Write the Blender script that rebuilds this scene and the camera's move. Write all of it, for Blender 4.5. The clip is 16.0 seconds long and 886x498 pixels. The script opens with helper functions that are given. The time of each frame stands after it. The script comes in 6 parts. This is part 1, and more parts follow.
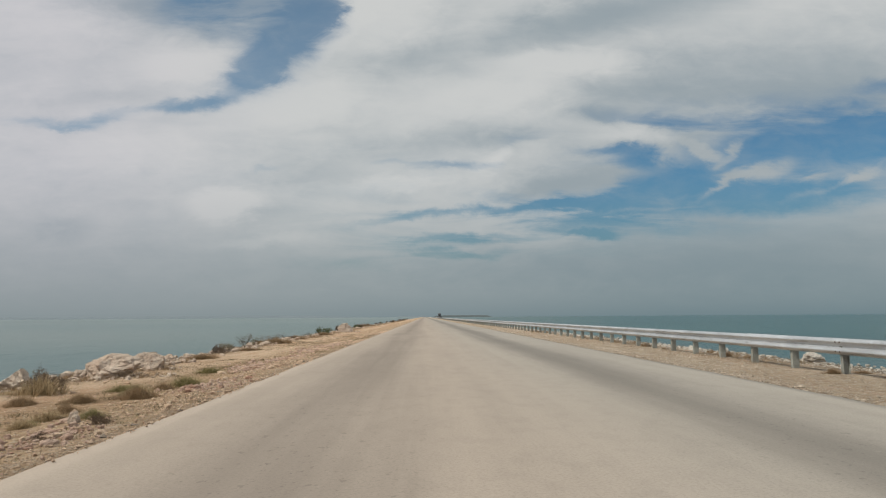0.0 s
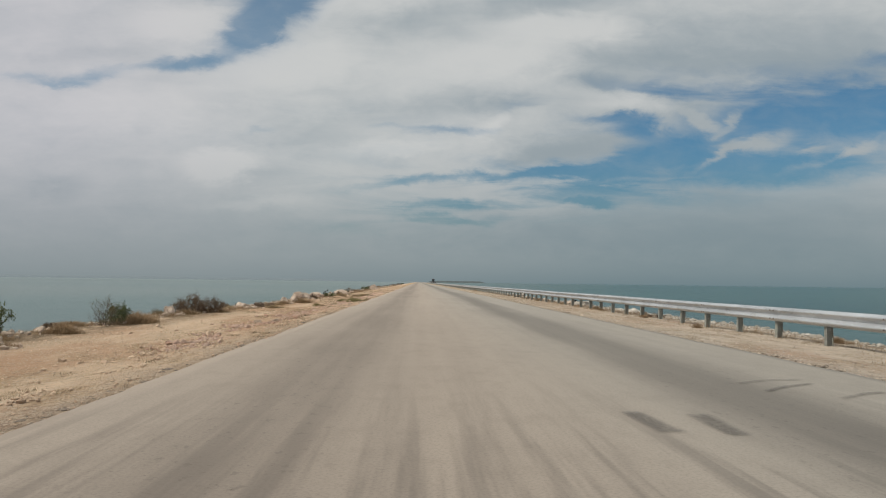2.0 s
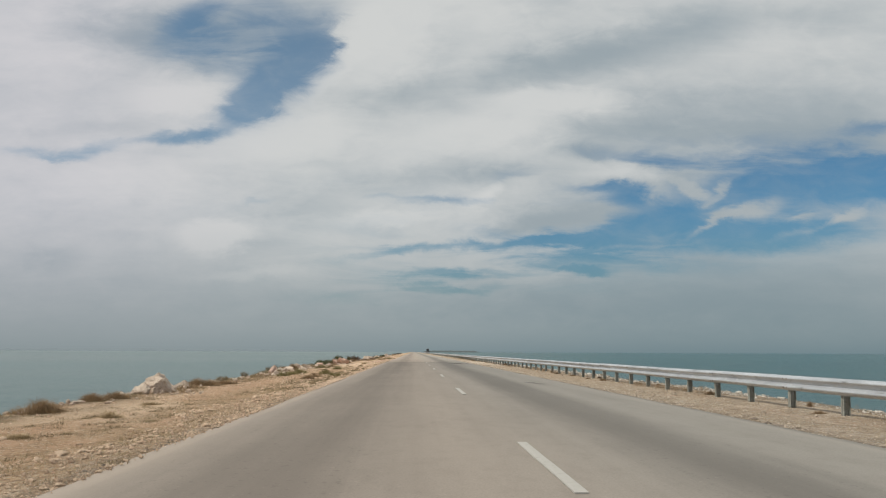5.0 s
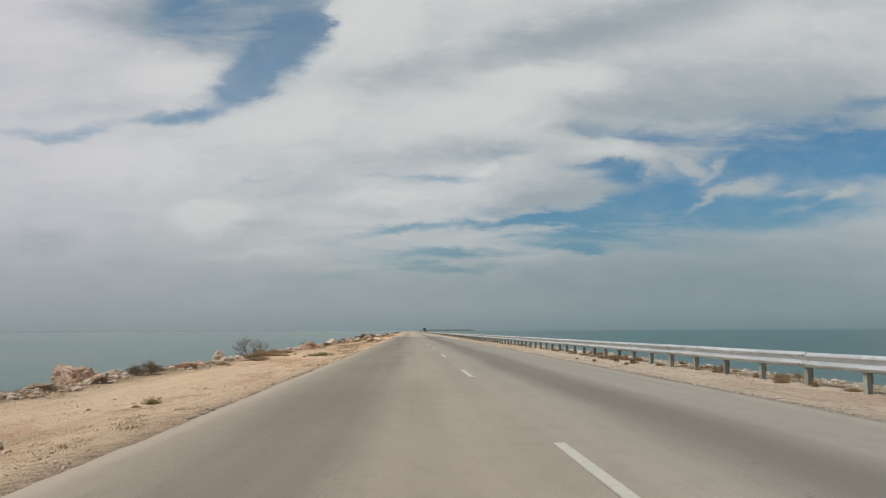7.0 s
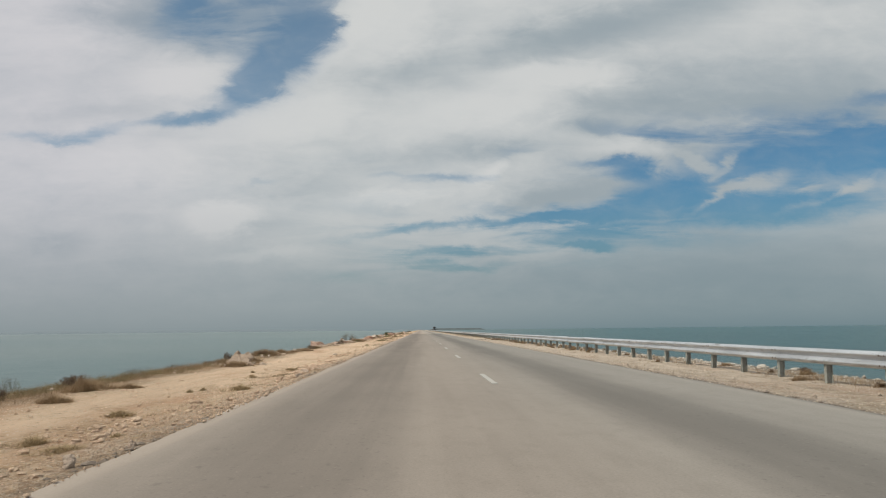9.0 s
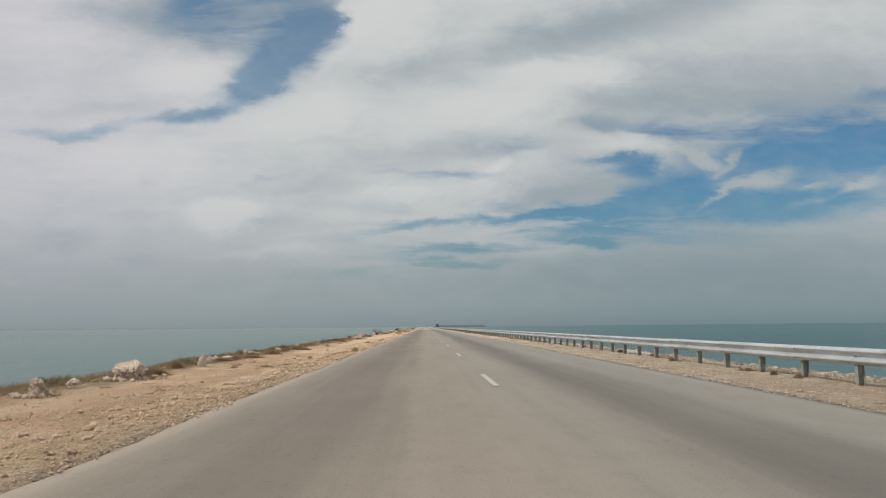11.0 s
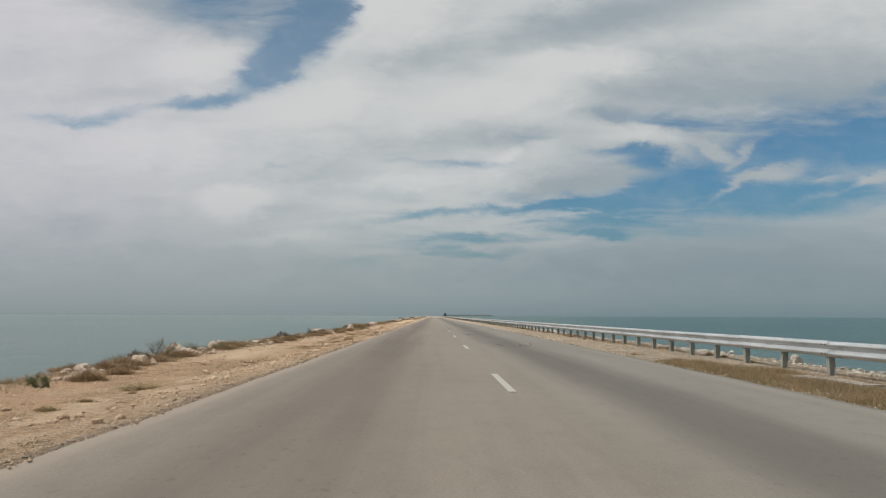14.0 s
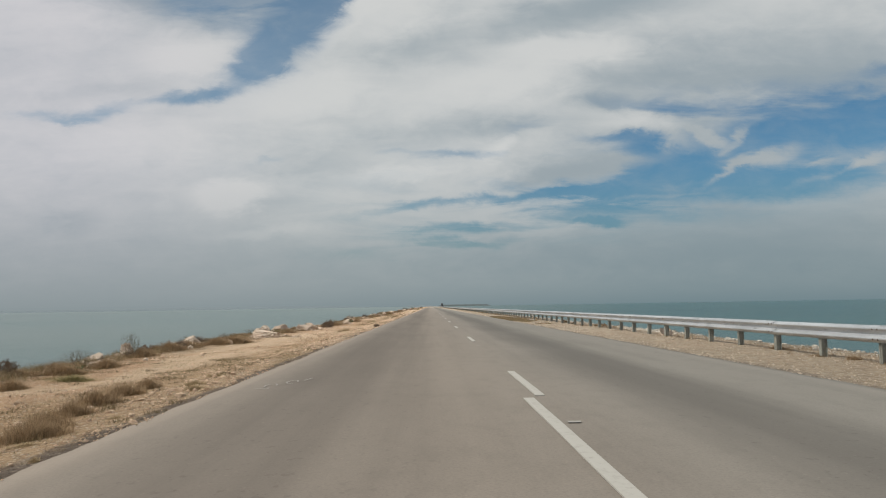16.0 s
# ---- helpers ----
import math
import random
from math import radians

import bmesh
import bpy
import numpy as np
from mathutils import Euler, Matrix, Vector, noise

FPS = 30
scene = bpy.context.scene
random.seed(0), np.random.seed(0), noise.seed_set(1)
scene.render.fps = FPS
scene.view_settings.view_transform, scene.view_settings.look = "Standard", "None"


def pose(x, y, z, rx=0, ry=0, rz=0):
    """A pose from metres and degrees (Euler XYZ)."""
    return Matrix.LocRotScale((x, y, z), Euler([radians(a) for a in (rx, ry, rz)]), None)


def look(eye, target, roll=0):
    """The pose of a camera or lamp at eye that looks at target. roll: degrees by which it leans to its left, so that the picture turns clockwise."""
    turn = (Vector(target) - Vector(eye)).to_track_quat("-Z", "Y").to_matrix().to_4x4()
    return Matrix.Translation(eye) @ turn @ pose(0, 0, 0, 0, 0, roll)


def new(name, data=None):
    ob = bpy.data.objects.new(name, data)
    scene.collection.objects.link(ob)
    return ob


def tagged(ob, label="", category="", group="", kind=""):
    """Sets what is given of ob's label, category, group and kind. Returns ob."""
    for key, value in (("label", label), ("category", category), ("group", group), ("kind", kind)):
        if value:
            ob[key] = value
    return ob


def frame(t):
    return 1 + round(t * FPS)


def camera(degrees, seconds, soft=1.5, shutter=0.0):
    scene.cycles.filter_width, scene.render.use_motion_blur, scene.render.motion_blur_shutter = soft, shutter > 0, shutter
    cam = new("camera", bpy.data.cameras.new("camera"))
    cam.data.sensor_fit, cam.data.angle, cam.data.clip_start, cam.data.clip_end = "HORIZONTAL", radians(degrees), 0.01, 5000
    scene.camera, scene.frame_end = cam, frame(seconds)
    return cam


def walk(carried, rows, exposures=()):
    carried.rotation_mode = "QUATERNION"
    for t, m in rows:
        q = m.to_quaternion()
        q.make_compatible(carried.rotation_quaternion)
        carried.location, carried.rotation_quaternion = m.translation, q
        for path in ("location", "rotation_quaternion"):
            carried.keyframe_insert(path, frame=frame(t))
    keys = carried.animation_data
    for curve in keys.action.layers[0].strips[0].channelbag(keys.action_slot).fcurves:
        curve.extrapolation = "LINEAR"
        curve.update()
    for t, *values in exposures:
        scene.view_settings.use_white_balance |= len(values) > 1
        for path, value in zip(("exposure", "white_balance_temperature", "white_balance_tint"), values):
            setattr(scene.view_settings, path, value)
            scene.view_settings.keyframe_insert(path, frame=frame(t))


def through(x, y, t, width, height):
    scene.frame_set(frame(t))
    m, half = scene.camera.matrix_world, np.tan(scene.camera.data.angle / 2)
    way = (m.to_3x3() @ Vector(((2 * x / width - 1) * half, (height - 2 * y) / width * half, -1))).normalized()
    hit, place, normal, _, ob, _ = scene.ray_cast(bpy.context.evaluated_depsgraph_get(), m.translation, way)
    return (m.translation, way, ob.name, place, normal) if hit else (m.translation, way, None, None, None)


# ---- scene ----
cam = camera(62.0, 16.0, 1.15)
# seconds, x, y, z, pitch, lean, yaw
PATH = [
    (0, -1.370, -0.00, 1.160, 5.24, 0.37, -1.44),
    (0.5, -1.370, -13.50, 1.160, 5.73, -0.00, -2.28),
    (1, -1.370, -27.02, 1.160, 6.42, -0.04, -3.15),
    (1.5, -1.370, -40.56, 1.160, 5.81, 0.04, -3.25),
    (2, -1.380, -54.13, 1.160, 2.57, -0.73, -1.90),
    (2.5, -1.400, -67.97, 1.160, 1.76, -1.86, -1.35),
    (3, -1.220, -81.15, 1.160, 7.22, -1.83, -0.38),
    (3.5, -1.330, -95.07, 1.160, 6.87, -0.48, -1.44),
    (4, -1.380, -108.58, 1.160, 7.99, -0.29, -1.80),
    (6.5, -1.480, -177.47, 1.160, 7.20, 0.07, -2.73),
    (7, -1.520, -191.08, 1.160, 6.32, 0.26, -2.49),
    (7.5, -1.530, -204.59, 1.160, 6.42, 0.29, -1.83),
    (8, -1.570, -218.27, 1.160, 6.30, -0.07, -1.57),
    (8.5, -1.620, -232.25, 1.160, 6.27, 0.42, -1.66),
    (9, -1.550, -245.50, 1.160, 6.23, 0.62, -1.69),
    (11.5, -1.360, -315.17, 1.165, 5.98, 0.39, -1.27),
    (12, -1.300, -328.59, 1.160, 6.30, -0.66, -0.45),
    (12.5, -1.205, -342.50, 1.200, 4.93, -0.17, 0.33),
    (13, -1.200, -356.88, 1.160, 5.03, 0.15, -0.63),
    (13.5, -1.170, -370.61, 1.160, 5.08, -0.04, -0.96),
    (14, -1.220, -384.11, 1.160, 5.17, -0.22, -0.77),
    (14.5, -1.320, -398.04, 1.160, 4.47, -0.11, -0.61),
    (15, -1.380, -412.04, 1.160, 4.60, 0.07, -1.19),
    (15.5, -1.400, -425.64, 1.160, 4.42, 0.40, -1.17),
    (16, -1.380, -439.40, 1.160, 4.41, 0.91, -0.99),
]
walk(cam, [(t, pose(x, y, z, 90 + pitch, lean, yaw)) for t, x, y, z, pitch, lean, yaw in PATH],
     exposures=[(0.0, -0.07), (1.5, -0.06), (2.5, -0.14), (3.0, -0.05), (4.0, 0.0), (16.0, -0.02)])

# ---------------------------------------------------------------- world, sun, exposure
SUN_ELEVATION, SUN_AZIMUTH = radians(52), radians(-106)  # azimuth from the road's direction, clockwise


def link(nt, a, b):
    nt.links.new(a, b)


def node(nt, kind, values=()):
    """A node; values: input name or number and a value or a socket."""
    n = nt.nodes.new(kind)
    for key, value in dict(values).items():
        if isinstance(value, bpy.types.NodeSocket):
            nt.links.new(value, n.inputs[key])
        else:
            n.inputs[key].default_value = value
    return n


def fmath(nt, op, a, b=0.0, c=0.0, clamp=False):
    n = nt.nodes.new("ShaderNodeMath")
    n.operation, n.use_clamp = op, clamp
    for i, v in enumerate((a, b, c)):
        if isinstance(v, bpy.types.NodeSocket):
            nt.links.new(v, n.inputs[i])
        else:
            n.inputs[i].default_value = v
    return n.outputs[0]


def vmath(nt, op, a, b=(0, 0, 0)):
    n = node(nt, "ShaderNodeVectorMath", {0: a, 1: b})
    n.operation = op
    return n.outputs[0]


def remap(nt, x, lo, hi, to_lo=0.0, to_hi=1.0, kind="SMOOTHSTEP"):
    n = node(nt, "ShaderNodeMapRange", {0: x, 1: lo, 2: hi, 3: to_lo, 4: to_hi})
    n.interpolation_type = kind
    return n.outputs[0]


def mixc(nt, f, a, b, blend="MIX"):
    n = nt.nodes.new("ShaderNodeMix")
    n.data_type, n.blend_type = "RGBA", blend
    for i, v in ((0, f), (6, a), (7, b)):
        if isinstance(v, bpy.types.NodeSocket):
            nt.links.new(v, n.inputs[i])
        elif i == 0:
            n.inputs[i].default_value = v
        else:
            n.inputs[i].default_value = (*v[:3], 1)
    return n.outputs[2]


def noise_tex(nt, vec, scale, detail=4.0, rough=0.55, distortion=0.0):
    return node(nt, "ShaderNodeTexNoise", {"Vector": vec, "Scale": scale, "Detail": detail, "Roughness": rough, "Distortion": distortion})


world = bpy.data.worlds.new("sky")
scene.world = world
world.use_nodes = True
wt = world.node_tree
wt.nodes.clear()
way = node(wt, "ShaderNodeTexCoord").outputs["Generated"]
way = vmath(wt, "NORMALIZE", way)
sep = node(wt, "ShaderNodeSeparateXYZ", {0: way})
dx, dy, dz = sep.outputs
ahead = fmath(wt, "MAXIMUM", dy, 0.2)
u, w = fmath(wt, "DIVIDE", dx, ahead), fmath(wt, "DIVIDE", dz, ahead)
flat = node(wt, "ShaderNodeCombineXYZ", {0: u, 1: w}).outputs[0]
in_front = remap(wt, dy, 0.25, 0.55)
# the layer of cloud, seen in perspective
lift = fmath(wt, "ADD", fmath(wt, "MAXIMUM", dz, 0.0), 0.09)
layer = node(wt, "ShaderNodeCombineXYZ", {0: fmath(wt, "DIVIDE", dx, lift), 1: fmath(wt, "DIVIDE", dy, lift), 2: 0.0}).outputs[0]
stretched = node(wt, "ShaderNodeMapping", {0: flat, 3: (1.0, 2.0, 1.0)}).outputs[0]
ruffle = noise_tex(wt, stretched, 5.5, 6, 0.6)
fine = noise_tex(wt, stretched, 17.0, 6, 0.62, 0.4)
leaning = node(wt, "ShaderNodeMapping", {0: flat, 2: (0, 0, radians(-6)), 3: (1.0, 6.5, 1.0)}).outputs[0]
thin = noise_tex(wt, leaning, 4.2, 7, 0.62, 0.6)
broad = noise_tex(wt, layer, 0.55, 6, 0.55, 0.3)
shift = vmath(wt, "SUBTRACT", ruffle.outputs["Color"], (0.5, 0.5, 0.5))
shift_fine = vmath(wt, "SUBTRACT", fine.outputs["Color"], (0.5, 0.5, 0.5))
warped = vmath(wt, "ADD", flat, vmath(wt, "MULTIPLY", shift, (0.050, 0.022, 0)))
warped = vmath(wt, "ADD", warped, vmath(wt, "MULTIPLY", shift_fine, (0.062, 0.032, 0)))


def streaks(rows):
    """The sum of soft oblong patches on the sky: middle, half length, half width, turn, weight."""
    total = 0.0
    for cu, cw, length, width, turn, weight in rows:
        local = node(wt, "ShaderNodeMapping", {0: warped, 1: (cu, cw, 0), 2: (0, 0, radians(turn)), 3: (length, width, 1)})
        local.vector_type = "TEXTURE"
        soft = node(wt, "ShaderNodeTexGradient", {0: local.outputs[0]})
        soft.gradient_type = "SPHERICAL"
        total = fmath(wt, "MULTIPLY_ADD", remap(wt, soft.outputs["Fac"], 0.0, 1.0), weight, total)
    return total


GAPS_WEST = [
    (-0.184, 0.382, 0.146, 0.0651, 42, 1.1),
    (-0.223, 0.348, 0.069, 0.0475, 55, 1),
    (-0.237, 0.326, 0.073, 0.0261, 12, 1),
    (-0.146, 0.421, 0.073, 0.0345, 30, 0.8),
    (-0.151, 0.460, 0.100, 0.0460, 10, 0.5),
    (-0.321, 0.471, 0.073, 0.0422, 40, 1),
    (-0.216, 0.493, 0.130, 0.0460, 0, 0.5),
    (-0.262, 0.441, 0.169, 0.0728, 0, 0.62),
    (-0.328, 0.419, 0.084, 0.0322, 5, 0.4),
    (-0.310, 0.296, 0.084, 0.0184, 3, 1.5),
    (-0.378, 0.289, 0.069, 0.0092, 4, 0.55),
    (-0.451, 0.272, 0.069, 0.0169, 10, 0.78),
    (-0.519, 0.264, 0.092, 0.0115, -3, 0.6),
    (-0.485, 0.259, 0.061, 0.0077, 0, 0.4),
    (-0.201, 0.392, 0.207, 0.1073, 42, 0.45),
]
GAPS_EAST = [
    (0.610, 0.235, 0.268, 0.0690, 6, 1.8),
    (0.358, 0.188, 0.161, 0.0552, 4, 1.5),
    (0.304, 0.225, 0.084, 0.0307, 4, 1.3),
    (0.262, 0.158, 0.230, 0.0245, 4, 1.5),
    (0.121, 0.149, 0.146, 0.0115, 4, 0.85),
    (0.420, 0.157, 0.307, 0.0353, 4, 0.95),
    (0.548, 0.160, 0.276, 0.0353, 3, 0.7),
    (0.256, 0.233, 0.073, 0.0130, 6, 0.8),
    (0.465, 0.242, 0.130, 0.0322, 6, 0.8),
    (0.661, 0.320, 0.100, 0.0199, 6, 1),
    (0.662, 0.275, 0.176, 0.0153, 5, 0.8),
    (0.581, 0.294, 0.153, 0.0138, 4, 0.6),
    (0.450, 0.271, 0.230, 0.0199, 2, 0.55),
    (0.329, 0.269, 0.146, 0.0199, -2, 0.5),
    (0.251, 0.285, 0.065, 0.0169, -4, 0.5),
]
GAPS_SMALL = [
    (0.133, 0.246, 0.057, 0.0153, 6, 0.4),
    (0.043, 0.207, 0.084, 0.0100, 2, 0.72),
    (-0.035, 0.209, 0.077, 0.0077, 0, 0.35),
    (0.129, 0.184, 0.034, 0.0092, 20, 0.5),
    (-0.215, 0.205, 0.034, 0.0077, 0, 0.45),
    (-0.019, 0.138, 0.073, 0.0107, 5, 1),
    (-0.073, 0.128, 0.084, 0.0077, 6, 0.35),
    (0.035, 0.146, 0.084, 0.0084, 4, 0.45),
    (0.063, 0.106, 0.115, 0.0123, 2, 0.95),
    (0.237, 0.109, 0.057, 0.0115, 0, 1.2),
    (0.016, 0.087, 0.088, 0.0115, -2, 1),
    (0.078, 0.083, 0.073, 0.0115, 4, 0.9),
    (-0.094, 0.070, 0.069, 0.0107, 0, 0.35),
    (-0.022, 0.100, 0.069, 0.0077, 3, 0.4),
    (0.167, 0.110, 0.092, 0.0077, 0, 0.3),
    (0.435, 0.125, 0.475, 0.0613, 2, 0.35),
]
WISPS = [
    (-0.325, 0.355, 0.092, 0.0383, 0, 0.55),
    (-0.198, 0.434, 0.046, 0.0092, -62, 0.12),
    (-0.079, 0.449, 0.061, 0.0460, 50, 0.7),
    (0.390, 0.224, 0.048, 0.0161, -32, 0.78),
    (0.429, 0.227, 0.038, 0.0115, 42, 0.62),
    (0.466, 0.198, 0.075, 0.0169, 13, 0.85),
    (0.413, 0.175, 0.057, 0.0084, 24, 0.7),
    (0.369, 0.166, 0.069, 0.0077, 9, 0.18),
    (0.538, 0.190, 0.042, 0.0084, 5, 0.5),
    (0.602, 0.185, 0.048, 0.0115, 16, 0.78),
    (0.541, 0.168, 0.092, 0.0092, 14, 0.28),
    (0.337, 0.226, 0.038, 0.0230, -35, 0.6),
    (0.200, 0.189, 0.146, 0.0184, 4, 0.75),
    (0.141, 0.218, 0.046, 0.0322, 40, 0.7),
    (0.277, 0.253, 0.100, 0.0184, -9, 0.8),
    (0.293, 0.145, 0.184, 0.0054, 4, 0.25),
]
VEILS = [
    (0.105, 0.134, 0.399, 0.0920, 2, 0.9),
    (0.396, 0.153, 0.399, 0.0613, 2, 0.9),
    (-0.254, 0.433, 0.207, 0.0920, 5, 0.8),
    (0.459, 0.283, 0.322, 0.0498, 3, 0.8),
    (-0.018, 0.079, 0.368, 0.0536, 0, 0.55),
    (-0.144, 0.202, 0.245, 0.0613, 4, 0.35),
    (0.201, 0.230, 0.230, 0.0536, 0, 0.4),
    (-0.440, 0.272, 0.215, 0.0230, 4, 0.4),
    (0.602, 0.235, 0.268, 0.0920, 4, 0.4),
]
SHADES_LOW = [
    (0.472, 0.079, 0.498, 0.0881, 0, 0.5),
    (0.159, 0.063, 0.575, 0.0498, 0, 0.35),
    (0.208, 0.186, 0.184, 0.0322, 4, 0.45),
    (0.591, 0.313, 0.230, 0.0460, 4, 0.15),
    (-0.426, 0.076, 0.383, 0.0690, 0, 0.25),
    (-0.254, 0.437, 0.230, 0.1150, 5, 0.55),
    (-0.365, 0.448, 0.184, 0.0690, 0, 0.3),
    (0.464, 0.234, 0.475, 0.1763, 3, 0.55),
    (0.656, 0.302, 0.199, 0.0843, 4, 0.3),
]
SHADES = [
    (0.163, 0.398, 0.253, 0.0536, 15, 0.45),
    (0.294, 0.430, 0.207, 0.0536, 8, 0.5),
    (0.419, 0.476, 0.169, 0.0536, 5, 0.4),
    (0.462, 0.353, 0.337, 0.0582, 2, 0.4),
    (0.395, 0.313, 0.291, 0.0337, 2, 0.42),
    (0.241, 0.284, 0.069, 0.0199, -3, 0.4),
    (0.114, 0.247, 0.092, 0.0230, 8, 0.35),
    (-0.004, 0.237, 0.169, 0.0307, 10, 0.3),
    (-0.143, 0.193, 0.130, 0.0422, 0, 0.3),
    (-0.045, 0.349, 0.130, 0.0422, 20, 0.35),
    (-0.234, 0.139, 0.107, 0.0345, 0, 0.3),
    (-0.476, 0.120, 0.054, 0.0276, 25, 0.2),
    (-0.436, 0.442, 0.176, 0.0383, 0, 0.3),
    (0.595, 0.488, 0.123, 0.0422, 0, 0.3),
    (-0.404, 0.309, 0.199, 0.0199, 6, 0.15),
    (0.168, 0.174, 0.123, 0.0230, 8, 0.3),
]
LIGHTS = [
    (-0.039, 0.458, 0.146, 0.0996, 50, 0.6),
    (-0.114, 0.398, 0.100, 0.0307, 45, 0.6),
    (0.203, 0.355, 0.161, 0.0291, 2, 0.7),
    (0.090, 0.306, 0.199, 0.0422, 8, 0.45),
    (-0.317, 0.349, 0.123, 0.0575, 0, 0.5),
    (-0.276, 0.151, 0.065, 0.0345, 0, 1.1),
    (-0.162, 0.298, 0.199, 0.0613, 12, 0.45),
    (-0.529, 0.440, 0.169, 0.0920, 0, 0.2),
    (0.090, 0.217, 0.046, 0.0199, 35, 0.4),
    (0.297, 0.252, 0.100, 0.0169, -6, 0.45),
    (-0.050, 0.180, 0.123, 0.0169, 4, 0.35),
    (-0.217, 0.104, 0.123, 0.0123, 3, 0.25),
    (0.533, 0.443, 0.199, 0.0460, 0, 0.15),
    (0.107, 0.487, 0.092, 0.0613, 0, 0.3),
    (-0.383, 0.231, 0.199, 0.0460, 5, 0.25),
]
BLUE_TINT = (0.043, 0.070, 0.085)
CLOUD_BRIGHT, CLOUD_GREY = (0.618, 0.630, 0.623), (0.325, 0.380, 0.412)
HAZE_WEST, HAZE_EAST = (0.248, 0.294, 0.308), (0.164, 0.233, 0.258)

# ---- sky colours
gap_field = fmath(wt, "ADD", fmath(wt, "ADD", streaks(GAPS_WEST), streaks(GAPS_EAST)), streaks(GAPS_SMALL))
veils = fmath(wt, "MULTIPLY", streaks(VEILS), remap(wt, thin.outputs["Fac"], 0.40, 0.68, 0.0, 0.75))
gap_field = fmath(wt, "MINIMUM", fmath(wt, "MULTIPLY_ADD", gap_field, 0.8, veils), 1.15)
tatter = fmath(wt, "MULTIPLY_ADD", fine.outputs["Fac"], 0.9, fmath(wt, "MULTIPLY", ruffle.outputs["Fac"], 0.5))
wisp_field = fmath(wt, "MULTIPLY", streaks(WISPS), fmath(wt, "MULTIPLY_ADD", tatter, 1.0, 0.35))
gap_field = fmath(wt, "SUBTRACT", fmath(wt, "MULTIPLY", gap_field, fmath(wt, "MULTIPLY_ADD", tatter, -1.1, 1.72)), wisp_field)
ragged = fmath(wt, "MULTIPLY_ADD", fmath(wt, "SUBTRACT", fine.outputs["Fac"], 0.5), 0.22, gap_field)
gap = fmath(wt, "MULTIPLY", remap(wt, ragged, -0.10, 1.30), in_front)
behind = fmath(wt, "MULTIPLY", remap(wt, broad.outputs["Fac"], 0.56, 0.72), fmath(wt, "SUBTRACT", 1.0, in_front))
gap = fmath(wt, "MULTIPLY", gap, remap(wt, u, -0.15, 0.15, 0.80, 1.0))
gap = fmath(wt, "ADD", gap, behind, clamp=True)
blue = node(wt, "ShaderNodeTexSky")
blue.sky_type, blue.sun_disc = "NISHITA", False
blue.sun_elevation, blue.sun_rotation, blue.dust_density = SUN_ELEVATION, SUN_AZIMUTH, 1.5
blue_sky = vmath(wt, "MULTIPLY", vmath(wt, "MULTIPLY", blue.outputs[0], BLUE_TINT), mixc(wt, remap(wt, u, -0.15, 0.15), (1.02, 1.08, 0.98), (0.92, 0.98, 0.95)))
shade_field = fmath(wt, "SUBTRACT", fmath(wt, "ADD", streaks(SHADES), streaks(SHADES_LOW)), streaks(LIGHTS))
shade_field = fmath(wt, "MULTIPLY_ADD", fmath(wt, "SUBTRACT", ruffle.outputs["Fac"], 0.5), 0.62, shade_field)
shade_field = fmath(wt, "MULTIPLY_ADD", fmath(wt, "SUBTRACT", fine.outputs["Fac"], 0.5), 0.32, shade_field)
shade_field = fmath(wt, "MULTIPLY_ADD", fmath(wt, "SUBTRACT", thin.outputs["Fac"], 0.5), 0.35, shade_field)
cloud = mixc(wt, remap(wt, shade_field, -0.45, 0.85), CLOUD_BRIGHT, CLOUD_GREY)
cloud = mixc(wt, 1.0, cloud, mixc(wt, remap(wt, u, -0.55, -0.1), (1.02, 0.985, 1.03), (1.0, 1.0, 1.0)), "MULTIPLY")
sky_colour = mixc(wt, gap, cloud, blue_sky)
haze = fmath(wt, "POWER", remap(wt, dz, 0.0, 0.185, 1.0, 0.0, "LINEAR"), 1.35)
sky_colour = mixc(wt, fmath(wt, "MULTIPLY", haze, 0.97), sky_colour, mixc(wt, remap(wt, u, -0.45, 0.45), HAZE_WEST, HAZE_EAST))
background = node(wt, "ShaderNodeBackground", {0: sky_colour, 1: 1.0})
link(wt, background.outputs[0], node(wt, "ShaderNodeOutputWorld").inputs[0])
world.cycles.sampling_method = "MANUAL"
world.cycles.sample_map_resolution = 512

sun = new("sun", bpy.data.lights.new("sun", "SUN"))
sun.data.energy, sun.data.angle, sun.data.color = 3.3, radians(1.5), (0.98, 0.915, 0.785)
sun.matrix_world = look((0, 0, 0), (-math.sin(SUN_AZIMUTH) * math.cos(SUN_ELEVATION), -math.cos(SUN_AZIMUTH) * math.cos(SUN_ELEVATION), -math.sin(SUN_ELEVATION)))



# ---------------------------------------------------------------- materials
JOINT_Y = -54.4  # old surfacing ahead of this line, newer behind it


def material(name):
    m = bpy.data.materials.new(name)
    m.use_nodes = True
    nt = m.node_tree
    return m, nt, nt.nodes["Principled BSDF"]


def place(nt):
    """Where a point lies in the world, so that patterns run on from piece to piece."""
    return node(nt, "ShaderNodeNewGeometry").outputs["Position"]


def scaled(nt, vec, sx, sy, sz=1.0):
    return node(nt, "ShaderNodeMapping", {0: vec, 3: (sx, sy, sz)}).outputs[0]


def bump(nt, shader, height, strength=0.4, distance=0.02):
    n = node(nt, "ShaderNodeBump", {"Height": height, "Strength": strength, "Distance": distance})
    link(nt, n.outputs[0], shader.inputs["Normal"])


